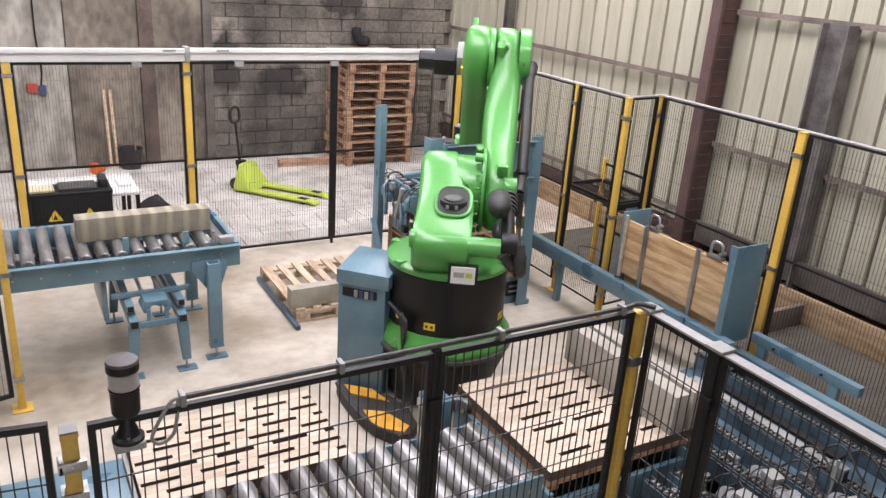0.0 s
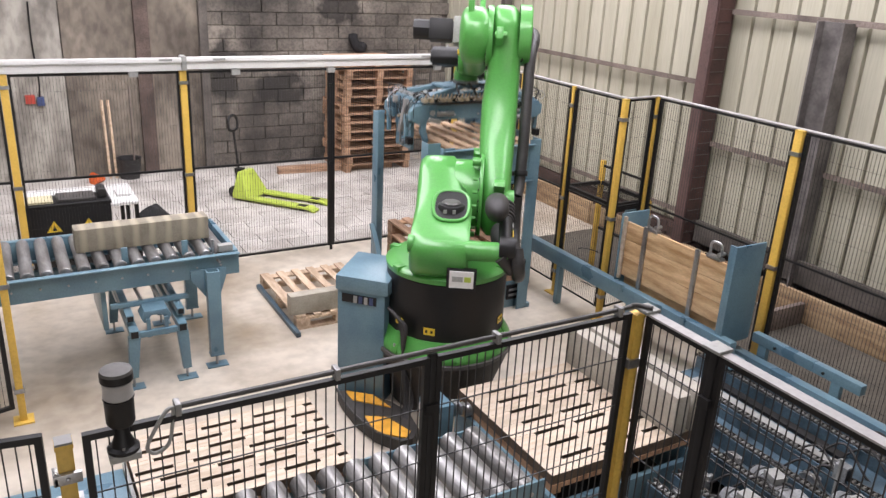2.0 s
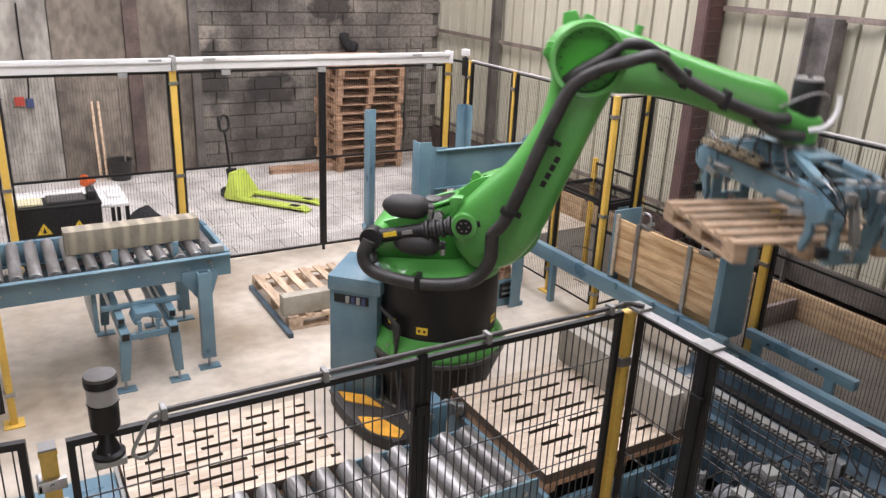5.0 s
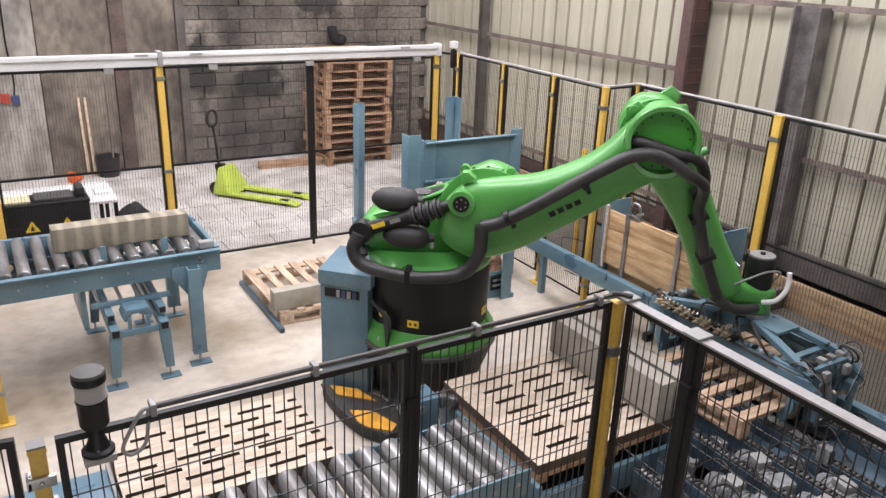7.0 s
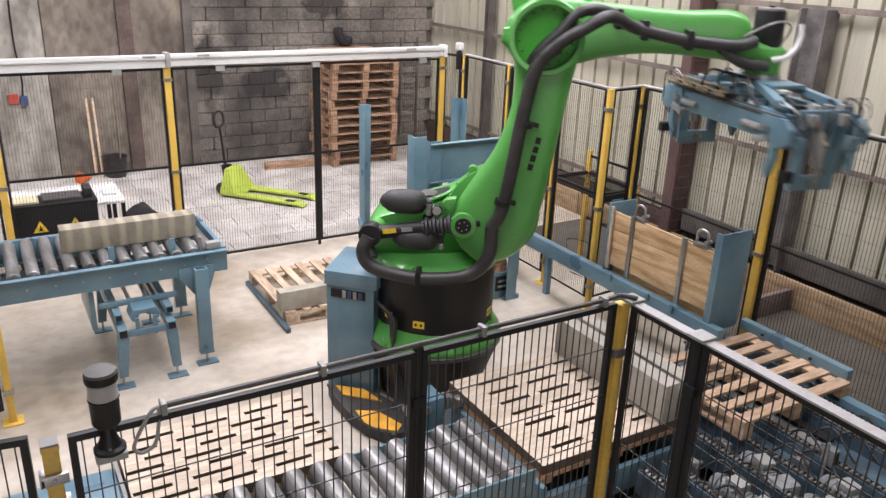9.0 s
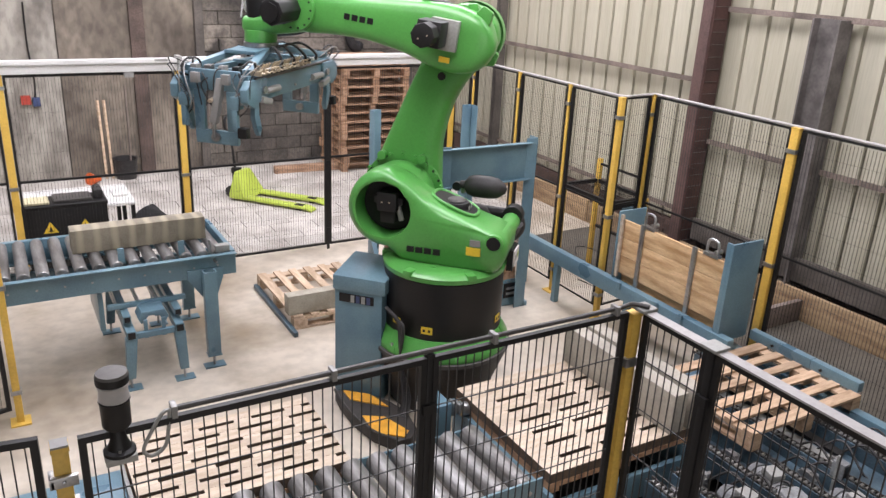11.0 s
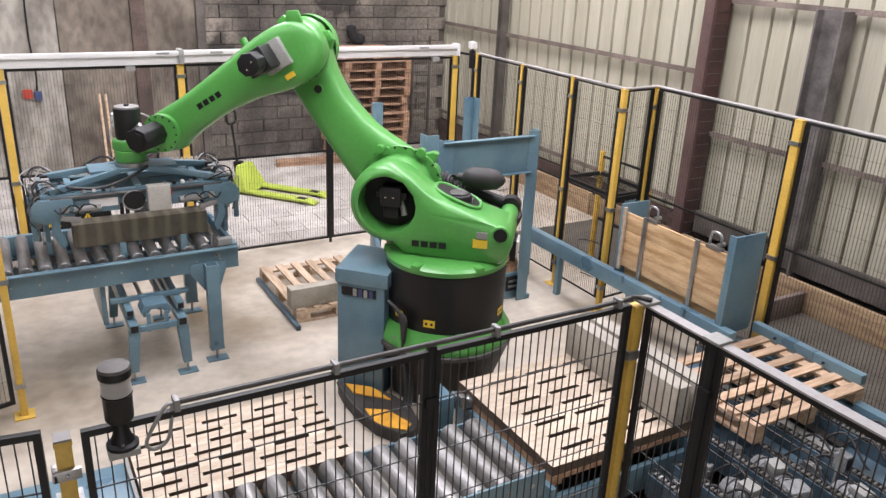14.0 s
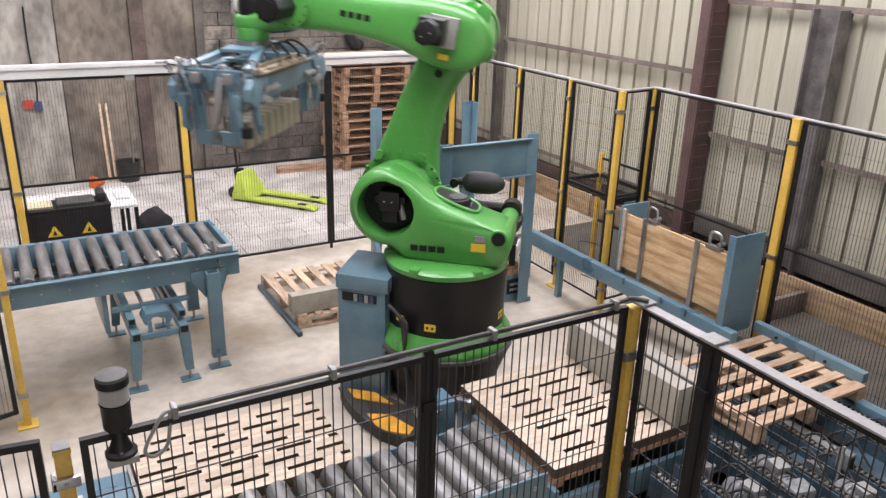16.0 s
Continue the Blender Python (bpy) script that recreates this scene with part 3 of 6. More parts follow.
def pallet(m, label, group="", along=WOOD, across=WOODY):
    """Boards along x over three stringers along y; origin under its middle."""
    ob = thing("pallet", label, "pallet", m, group)
    nb = 6
    for k in range(nb):
        y = -PD / 2 + 0.05 + (PD - 0.1) * k / (nb - 1)
        w = 0.048 if k in (0, nb - 1) else 0.04
        Mesh().box(-PW / 2, y - w, PH - 0.022, PW / 2, y + w, PH).obj("deck_board", along, ob)
    for x in (-PW / 2 + 0.05, 0, PW / 2 - 0.05):
        Mesh().box(x - 0.05, -PD / 2, PH - 0.045, x + 0.05, PD / 2, PH - 0.0225).obj("stringer", across, ob)
        Mesh().box(x - 0.05, -PD / 2, 0, x + 0.05, PD / 2, 0.022).obj("bottom_board", across, ob)
        for y in (-PD / 2 + 0.07, 0, PD / 2 - 0.07):
            Mesh().box(x - 0.05, y - 0.07, 0.0225, x + 0.05, y + 0.07, PH - 0.0455).obj("block", along, ob)
    return ob


carried = pallet(pose(4.1, 6.85, 0.72, 0, 0, 90), "rough tan timber pallet held by the gripper", "", TANWOOD, TANWOOD)
brown = pallet(pose(4.1, 6.85, 0, 0, 0, 90), "rough brown timber pallet stacked in the blue magazine", "pallets in the magazine")
for k in range(1, 5):
    copy = copy_thing(brown, pose(4.1 + 0.008 * (k % 3), 6.85 - 0.01 * (k % 2), 0.144 * k, 0, 0, 90 + (k % 3) - 1))
    tagged(copy, "rough brown timber pallet stacked in the blue magazine", group="pallets in the magazine")
rng = random.Random(5)
for k in range(13):
    copy = copy_thing(brown, pose(5.56 + rng.uniform(-0.03, 0.03), 12.35 + rng.uniform(-0.03, 0.03), 0.144 * k, 0, 0, rng.uniform(-2, 2)))
    tagged(copy, "weathered brown timber pallet in a tall stack by the wall", group="pallets in the tall stack")
pallet(pose(2.74, 7.2, 0, 0, 0, 90), "pale fresh timber pallet on the floor beside the robot", "", PALLETPALE, PALLETPALE)
solid("floor_skid", Mesh().box(2.205, 6.45, 0.001, 2.25, 7.75, 0.05), DARKBLUE, "blue steel skid bar on the floor by the pallet", "skid", bevel=0.004)


def slab(name, size, at, label, category, mat=CONCRETE, bevel=0.006, rz=0):
    sx, sy, sz = size
    ob = Mesh().box(-sx / 2, -sy / 2, 0, sx / 2, sy / 2, sz).obj(name, mat, bevel=bevel)
    ob.matrix_basis = pose(*at, 0, 0, rz)
    return tagged(ob, label, category)


slab("concrete_slab", (1.0, 0.12, 0.2), (2.72, 6.7, PH), "smooth grey concrete slab on the floor pallet", "concrete slab")
slab("green_offcut", (0.2, 0.1, 0.05), (2.75, 6.86, PH), "bright green painted offcut on the pallet", "offcut", LIME)
product = slab("concrete_product", (1.09, 0.17, 0.2), (0.95, 6.79, 1.03), "long banded grey-brown concrete block on the conveyor", "concrete block", BANDED)


def shade_edges(me):
    """Upright faces turn dark brown, which puts the slots' shade into their colour."""
    me.materials.append(SLOT_SHADE)
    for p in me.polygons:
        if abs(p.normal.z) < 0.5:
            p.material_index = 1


def deck(at, sx, sy, label, rows, dash, first=(0.0, 0.35), slot=0.66, rz=0):
    """A closed plank deck whose joints are left open in short slots."""
    ob = thing("plank_deck", label, "pallet deck", pose(*at, 0, 0, rz), "plank decks")
    p = sy / rows
    for k in range(rows):
        y = -sy / 2 + p * k
        Mesh().box(-sx / 2, y + 0.017, -0.07, sx / 2, y + p - 0.017, 0).obj("plank", PALE, ob)
        shade_edges(ob.children[-1].data)
    for k in range(1, rows):
        y = -sy / 2 + p * k
        me = Mesh()
        x = -sx / 2 + dash * first[k % 2]
        me.box(-sx / 2, y - 0.0172, -0.07, x + 0.012, y + 0.0172, -0.001)
        while x < sx / 2:
            me.box(min(x + dash * slot, sx / 2 - 0.004), y - 0.0172, -0.07, min(x + dash, sx / 2), y + 0.0172, -0.001)
            x += dash
        shade_edges(tagged(me.obj("joint_strip", PALE, ob), kind="stuff").data)
    for x in (-sx / 2 + 0.05, 0, sx / 2 - 0.05):
        Mesh().box(x - 0.045, -sy / 2 + 0.032, -0.16, x + 0.045, sy / 2 - 0.032, -0.075).obj("bearer", WOODY, ob)
    # Browner wood than the planks, for the shadow along the deck's edge
    for y in (-sy / 2, sy / 2 - 0.03):
        Mesh().box(-sx / 2 + 0.002, y + 0.012, -0.105, sx / 2 - 0.002, y + 0.03, -0.0705).obj("fascia_board", WOODY, ob)
    return ob


deck((3.34, 3.68, 0.5), 1.3, 1.18, "pale new plank deck with slots on the lift table", 8, 0.353, (0.45, 0.45), 0.75)
deck((1.03, 4.2, 0.5), 1.24, 0.86, "pale new plank deck with slots on the roller line", 8, 0.35)
for k, x in enumerate((3.752, 3.92)):
    slab("concrete_kerb_block", (0.125, 1.18, 0.3), (x, 3.69, 0.501), "tall grey concrete kerb block standing on the plank deck", "concrete block", material("pale_concrete", (0.40, 0.37, 0.315), 0.85, vary=0.15, scale=4, fine=60, bump=0.25) if k == 0 else bpy.data.materials["pale_concrete"])


# ---- conveyors ----
def roller(m, r, length, parent):
    ob = Mesh().turned([(0.012, -0.02), (0.012, 0.004), (r - 0.006, 0.005), (r, 0.012), (r, length - 0.012), (r - 0.006, length - 0.005), (0.012, length - 0.004), (0.012, length + 0.02)], 24).obj("roller", ROLLER, parent)
    ob.matrix_basis = m
    return ob


def roller_row(parent, xs, y0, length, z, r):
    first = None
    for x in xs:
        m = pose(x, y0, z, -90, 0, 0)
        if first is None:
            first = roller(m, r, length, parent)
        else:
            ob = first.copy()
            scene.collection.objects.link(ob)
            ob.matrix_basis = m


infeed = thing("roller_conveyor", "blue steel roller conveyor with grey rollers", "conveyor")
for y, s in ((6.36, 1), (7.28, -1)):
    section = [(0.06, 0.8), (0.06, 0.812), (0.006, 0.812), (0.006, 1.0), (-0.05, 1.0), (-0.05, 0.988), (-0.006, 0.988), (-0.006, 0.8)]
    Mesh().prism([(y + s * u, v) for u, v in section], -2.2, 1.66, YZ).obj("side_rail", BLUE, infeed, bevel=0.002)
Mesh().box(1.62, 6.37, 0.8, 1.66, 7.27, 1.01).obj("end_plate", BLUE, infeed, bevel=0.003)
roller_row(infeed, [1.53 - 0.137 * k for k in range(27)], 6.4, 0.84, 0.978, 0.05)
for y in (6.6, 7.0):
    Mesh().box(-2.2, y, 0.74, 1.6, y + 0.06, 0.8).obj("under_rail", BLUE, infeed)


def leg(parent, x, y, h, w=0.11, d=0.08, top=None):
    me = Mesh().box(x - w / 2, y - d / 2, 0.12, x + w / 2, y - d / 2 + 0.012, h).box(x - w / 2, y - d / 2 + 0.012, 0.12, x - w / 2 + 0.012, y + d / 2, h).box(x + w / 2 - 0.012, y - d / 2 + 0.012, 0.12, x + w / 2, y + d / 2, h)
    lg = me.obj("leg", BLUE, parent, bevel=0.002)
    Mesh().cyl((x, y, 0.012), (x, y, 0.16), 0.012, n=10).obj("adjusting_screw", STEEL, lg)
    Mesh().box(x - 0.09, y - 0.05, 0, x + 0.09, y + 0.05, 0.012).obj("foot_plate", BLUE, lg)
    Mesh().box(x - w / 2 - 0.005, y - d / 2 - 0.005, 0.11, x + w / 2 + 0.005, y + d / 2 + 0.005, 0.122).obj("end_cap", BLUE, lg)


for x, y in ((1.4, 6.24), (1.42, 7.3), (-1.4, 6.32), (-1.4, 7.3)):
    leg(infeed, x, y, 0.9 if y < 7 else 0.8)
Mesh().prism([(1.24, 0.8), (1.36, 0.62), (1.48, 0.62), (1.54, 0.8), (1.54, 0.88), (1.24, 0.88)], 6.335, 6.35, XZ).obj("gusset", BLUE, infeed, bevel=0.002)
for x in (0.72, 1.2):
    Mesh().box(x, 6.43, 1.0, x + 0.05, 6.445, 1.13).obj("side_guide", BLUE, infeed, bevel=0.003)
Mesh().box(1.5, 6.38, 1.0, 1.62, 6.45, 1.06).obj("stop_block", GREY, infeed, bevel=0.005)
Mesh().cyl((1.45, 6.4, 1.0), (1.45, 6.4, 1.12), 0.012, n=10).cyl((1.45, 6.4, 0.98), (1.49, 6.33, 0.93), 0.012, n=10).obj("photo_eye", STEEL, infeed)
for k in range(9):
    Mesh().cyl((-0.1 + 0.2 * k, 6.35, 0.9), (-0.1 + 0.2 * k, 6.343, 0.9), 0.009, n=8).obj("bolt", STEEL, infeed)

low = thing("low_transfer_frame", "low blue steel transfer frame under the roller conveyor", "frame", pose(-0.03, 0.13, 0))
for x in (0.75, 1.13):
    Mesh().bar((x, 5.95, 0.5), (x, 7.2, 0.5), 0.07, 0.07).obj("side_tube", BLUE, low, bevel=0.004)
    # Flat black plate stands for the dark inside of the open tube
    Mesh().box(x - 0.028, 5.945, 0.472, x + 0.028, 5.9485, 0.528).obj("tube_mouth", BLACK, low)
Mesh().bar((0.79, 5.99, 0.48), (1.09, 5.99, 0.48), 0.04, 0.05).obj("cross_tube", BLUE, low, bevel=0.003)
Mesh().bar((0.62, 6.22, 0.66), (1.24, 6.22, 0.66), 0.04, 0.04).obj("upper_tube", BLUE, low, bevel=0.003)
for x in (0.74, 1.14):
    Mesh().bar((x, 6.05, 0.6), (x, 7.1, 0.6), 0.06, 0.06).obj("skid_rail", BLUE, low, bevel=0.003)
    # Black end plate in place of the skid's dark hollow
    Mesh().box(x - 0.022, 6.046, 0.578, x + 0.022, 6.0495, 0.622).obj("skid_mouth", BLACK, low)
for x in (0.87, 1.01):
    Mesh().bar((x, 6.0, 0.44), (x, 6.0, 0.6), 0.03, 0.02).obj("web", BLUE, low)
    Mesh().bar((x, 6.1, 0.63), (x, 7.1, 0.63), 0.025, 0.03).obj("chain_bed", GREY, low)
Mesh().prism([(0.84, 0.56), (0.86, 0.56), (0.9, 0.62), (0.98, 0.62), (1.02, 0.56), (1.04, 0.56), (1.06, 0.6), (1.03, 0.66), (0.85, 0.66), (0.82, 0.6)], 6.02, 6.2, XZ).obj("chain_guard", BLUE, low, bevel=0.004)
Mesh().box(0.56, 6.3, 0.42, 0.6, 7.0, 0.76).obj("side_cover", BLUE, low, bevel=0.004)
for x, y in ((0.75, 6.0), (1.13, 6.0), (0.75, 7.15), (1.13, 7.15)):
    s = -0.03 if x < 1 else 0.02
    lg = Mesh().loft([[(x - 0.045, y - 0.04, 0.462), (x + 0.045, y - 0.04, 0.462), (x + 0.045, y + 0.04, 0.462), (x - 0.045, y + 0.04, 0.462)], [(x + s - 0.035, y - 0.03, 0.1), (x + s + 0.035, y - 0.03, 0.1), (x + s + 0.035, y + 0.03, 0.1), (x + s - 0.035, y + 0.03, 0.1)]]).obj("leg", BLUE, low, bevel=0.003)
    Mesh().cyl((x + s, y, 0.01), (x + s, y, 0.11), 0.011, n=10).obj("adjusting_screw", STEEL, lg)
    Mesh().box(x + s - 0.08, y - 0.05, 0, x + s + 0.08, y + 0.05, 0.01).obj("foot_plate", BLUE, lg)

# roller line next to the near fence
out = thing("roller_conveyor", "low blue roller conveyor with heavy grey steel rollers", "conveyor")
Mesh().prism([(3.06, 0.36), (3.14, 0.36), (3.14, 0.372), (3.075, 0.372), (3.075, 0.54), (3.06, 0.54)], -0.4, 2.6, YZ).obj("side_rail", BLUE, out, bevel=0.002)
Mesh().box(-0.4, 3.80, 0.3, 2.6, 3.815, 0.47).obj("side_rail", BLUE, out, bevel=0.002)
roller_row(out, [2.5 - 0.172 * k for k in range(17)], 3.09, 0.69, 0.452, 0.072)
for x in (-0.2, 1.0, 2.3):
    for y in (3.1, 3.78):
        Mesh().box(x, y - 0.04, 0, x + 0.08, y + 0.01, 0.36).obj("leg", BLUE, out)
for k in range(6):
    Mesh().cyl((2.5 - 0.172 * k, 3.06, 0.462), (2.5 - 0.172 * k, 3.05, 0.462), 0.014, n=10).obj("axle_nut", STEEL, out)

Mesh().box(-0.4, 3.86, 0.33, 0.375, 4.42, 0.42).obj("drive_cover", BLUE, out, bevel=0.006)
Mesh().box(0.378, 3.84, 0.2, 0.402, 4.44, 0.45).obj("side_plate", GREY, out, bevel=0.004)
Mesh().cyl((0.1, 4.0, 0.42), (0.1, 4.0, 0.47), 0.03, n=16).box(0.06, 3.95, 0.42, 0.2, 3.98, 0.435).obj("cover_clamp", STEEL, out, bevel=0.003)
lift = thing("lift_table", "blue steel lift table below the plank deck", "lift table")
Mesh().box(2.66, 3.06, 0.1, 2.7, 4.24, 0.37).box(3.84, 3.06, 0.1, 3.88, 4.24, 0.37).box(2.7, 3.06, 0.1, 3.84, 3.1, 0.3).box(2.7, 4.2, 0.1, 3.84, 4.24, 0.37).obj("frame", BLUE, lift, bevel=0.003)
Mesh().box(2.76, 3.12, 0.0, 3.8, 4.18, 0.1).obj("base", BLACK, lift)
Mesh().box(2.33, 4.0, 0.3, 2.5, 4.2, 0.56).obj("drive_box", BLUE, lift, bevel=0.006)
Mesh().cyl((2.5, 4.14, 0.45), (2.62, 4.14, 0.45), 0.045, n=16).obj("drive_motor", DARKBLUE, lift, bevel=0.004)
for k in range(3):
    Mesh().box(2.53 + 0.04 * k, 4.02, 0.44, 2.55 + 0.04 * k, 4.1, 0.54 - 0.02 * k).obj("clamp_plate", STEEL, lift, bevel=0.003)
Mesh().box(2.4, 3.985, 0.0, 2.5, 4.1, 0.31).obj("drive_post", BLUE, lift)
Mesh().cyl((2.63, 4.1, 0.42), (2.78, 4.1, 0.42), 0.05).obj("drive_shaft", STEEL, lift)
Mesh().box(2.3, 4.02, 0.48, 2.34, 4.16, 0.54).cyl((2.36, 3.98, 0.5), (2.36, 4.02, 0.5), 0.03).obj("coupling", STEEL, lift)

# chain conveyor
chainline = thing("chain_conveyor", "blue chain conveyor with dark oily chains and grey gear motors", "conveyor")


def chain_strand(x, y0, y1, z):
    me = Mesh()
    y, k = y0, 0
    while y < y1:
        for s in (-0.024, 0.024):
            o = 0.004 if k % 2 else -0.004
            me.box(x + s + o * s / 0.024 - 0.003, y - 0.006, z - 0.014, x + s + o * s / 0.024 + 0.003, y + 0.044, z + 0.014)
        y, k = y + 0.038, k + 1
    return me


def chain_rollers(x, y0, y1, z):
    me = Mesh()
    y = y0
    while y < y1:
        me.cyl((x - 0.022, y, z), (x + 0.022, y, z), 0.0125, n=8)
        me.cyl((x - 0.036, y, z), (x + 0.036, y, z), 0.006, n=6)
        y += 0.038
    return me


for x in (4.04, 4.31, 4.63, 5.06, 5.28):
    tagged(chain_strand(x, 0.6, 4.1, 0.34).obj("chain_strand", CHAIN, chainline), kind="stuff")
    tagged(chain_rollers(x, 0.6, 4.1, 0.34).obj("chain_roller_set", STEEL, chainline), kind="stuff")
    Mesh().box(x - 0.045, 0.6, 0.18, x - 0.035, 4.1, 0.345).box(x + 0.035, 0.6, 0.18, x + 0.045, 4.1, 0.335).box(x - 0.035, 0.6, 0.29, x + 0.035, 4.1, 0.32).obj("chain_rail", DARKBLUE, chainline)
for x in (3.4, 3.62):
    tagged(chain_strand(x, 0.6, 2.95, 0.34).obj("chain_strand", CHAIN, chainline), kind="stuff")
    tagged(chain_rollers(x, 0.6, 2.95, 0.34).obj("chain_roller_set", STEEL, chainline), kind="stuff")
    Mesh().box(x - 0.045, 0.6, 0.18, x - 0.035, 2.95, 0.345).box(x + 0.035, 0.6, 0.18, x + 0.045, 2.95, 0.335).box(x - 0.035, 0.6, 0.29, x + 0.035, 2.95, 0.32).obj("chain_rail", DARKBLUE, chainline)
for y in (0.9, 2.2, 3.4):
    Mesh().box(3.3, y, 0.1, 5.45, y + 0.08, 0.18).obj("cross_beam", DARKBLUE, chainline, bevel=0.003)
Mesh().box(4.68, 2.0, 0.14, 4.98, 4.05, 0.27).obj("guard_plate", DARKBLUE, chainline, bevel=0.003)
Mesh().box(4.37, 2.6, 0.14, 4.57, 4.0, 0.24).obj("guard_plate", DARKBLUE, chainline, bevel=0.003)
Mesh().box(4.10, 2.75, 0.14, 4.25, 4.0, 0.24).obj("guard_plate", DARKBLUE, chainline, bevel=0.003)
Mesh().box(4.87, 2.6, 0.271, 4.95, 3.75, 0.30).obj("slot_cover", BLACK, chainline, bevel=0.003)
Mesh().box(4.72, 2.5, 0.271, 4.83, 3.9, 0.29).obj("wear_strip", GREY, chainline, bevel=0.003)
for x in (4.11, 4.4, 3.5):
    Mesh().bar((x, 2.0, 0.2), (x + 0.06, 2.62, 0.27), 0.12, 0.012).obj("slanted_guard", DARKBLUE, chainline, bevel=0.003)
Mesh().box(5.33, 0.6, 0.1, 5.42, 4.1, 0.4).obj("side_beam", BLUE, chainline, bevel=0.004)
for x in (3.35, 4.4, 5.36):
    for y in (0.95, 2.25, 3.45):
        Mesh().box(x, y, 0, x + 0.07, y + 0.07, 0.1).obj("leg", BLUE, chainline)


def gear_motor(at, rz):
    g = thing("gear_motor", "pale grey gear motor in the chain conveyor", "motor", pose(*at, 0, 0, rz), "gear motors")
    Mesh().cyl((-0.16, 0, 0), (0.1, 0, 0), 0.075, n=24).obj("housing", MOTOR, g, bevel=0.008)
    Mesh().cyl((0.1, 0, 0), (0.16, 0, 0), 0.085, 0.06, n=24).obj("fan_cowl", MOTOR, g)
    Mesh().box(-0.3, -0.08, -0.1, -0.16, 0.08, 0.1).obj("gearbox", MOTOR, g, bevel=0.02)
    Mesh().box(-0.08, -0.05, 0.07, 0.04, 0.05, 0.12).obj("terminal_box", GREY, g, bevel=0.006)
    for k in range(8):
        Mesh().cyl((-0.14 + 0.028 * k, 0, 0), (-0.13 + 0.028 * k, 0, 0), 0.082, n=20).obj("cooling_fin", MOTOR, g)
    Mesh().cyl((-0.23, 0.08, 0), (-0.23, 0.14, 0), 0.03).obj("output_shaft", STEEL, g)
    Mesh().box(-0.2, -0.07, -0.2, 0.05, 0.07, -0.074).obj("mount", BLUE, g)


for at, rz in (((4.17, 2.62, 0.27), 75), ((4.17, 2.12, 0.27), 90), ((4.47, 2.2, 0.25), 80), ((3.5, 2.4, 0.27), 95), ((3.83, 2.55, 0.26), 90)):
    gear_motor(at, rz)
for x, y in ((4.17, 2.95), (4.47, 2.55), (3.5, 2.8), (4.8, 2.55), (5.17, 2.4), (3.8, 2.9), (4.6, 2.0), (3.2, 2.55)):
    sp = thing("chain_sprocket", "steel drive sprocket on its bearing", "sprocket", pose(x, y, 0.25), "chain sprockets")
    Mesh().cyl((-0.02, 0, 0), (0.02, 0, 0), 0.075, n=18).obj("wheel", STEEL, sp, bevel=0.004)
    for k in range(14):
        a = 2 * math.pi * k / 14
        Mesh().box(-0.008, 0.072 * math.cos(a) - 0.008, 0.072 * math.sin(a) - 0.008, 0.008, 0.072 * math.cos(a) + 0.008, 0.072 * math.sin(a) + 0.008).obj("tooth", STEEL, sp)
    Mesh().box(0.025, -0.05, -0.25, 0.06, 0.05, 0.05).obj("bearing_block", MOTOR, sp, bevel=0.008)
    Mesh().cyl((-0.12, 0, 0), (0.12, 0, 0), 0.018).obj("shaft", STEEL, sp)
panel = thing("hand_panel", "small grey control panel on a thin post", "control panel", pose(4.56, 2.42, 0))
Mesh().box(-0.008, -0.008, 0.0, 0.008, 0.008, 0.5).obj("post", GREY, panel)
Mesh().box(0.01, -0.045, 0.32, 0.08, 0.045, 0.44).obj("case", MOTOR, panel, bevel=0.008)
Mesh().box(0.02, -0.0475, 0.34, 0.07, -0.0445, 0.425).obj("display", BLACK, panel)
rng = random.Random(3)
for k in range(14):
    x, y = 3.4 + 0.14 * k, 2.85 - 0.1 * (k % 3)
    hose = Mesh().tube([(x, y, 0.25), (x + 0.08, y - 0.15, 0.36 + 0.05 * rng.random()), (x + 0.05, y - 0.4, 0.26), (x + 0.18, y - 0.6, 0.2)], 0.009, 7)
    solid("hydraulic_hose", hose, RUBBER, "loose black hydraulic hose among the chains", "hose", "hydraulic hoses")
# Black sheet added on the floor, standing for the dark below the chains
solid("drip_tray", Mesh().box(3.25, 0.5, 0.002, 5.5, 4.15, 0.02), BLACK, "black sheet for the shade under the chain conveyor", "tray")

stop = thing("end_stop_rail", "blue steel end stop rail on two posts", "rail")
Mesh().box(5.43, 2.88, 0.5, 5.5, 3.3, 0.585).obj("rail", BLUE, stop, bevel=0.006)
Mesh().box(5.43, 3.304, 0.5, 5.5, 3.9, 0.585).obj("rail", BLUE, stop, bevel=0.006)
for y in (3.05, 3.75):
    Mesh().box(5.44, y, 0, 5.49, y + 0.08, 0.5).obj("post", BLUE, stop)
for y in (3.2, 3.66):
    Mesh().cyl((5.4285, y, 0.54), (5.415, y, 0.54), 0.012, n=10).obj("bolt", BLACK, stop)

# ---- board rack and long feed beam ----
rack = thing("board_rack", "blue steel rack holding upright knotty pine boards", "rack")
Mesh().prism([(5.03, 0.445), (5.16, 0.445), (5.16, 0.457), (5.11, 0.457), (5.11, 0.6), (5.03, 0.6)], 3.8, 6.75, XZ).obj("feed_beam", BLUE, rack, bevel=0.004)
for k in range(3):
    Mesh().box(5.12, 4.02, 0.66 + 0.182 * k, 5.145, 5.27, 0.66 + 0.182 * k + 0.178).obj("plank", PLANK, rack, bevel=0.003)
for y in (4.34, 4.98):
    Mesh().box(5.10, y, 0.6, 5.119, y + 0.045, 1.23).obj("strap", STEEL, rack, bevel=0.002)
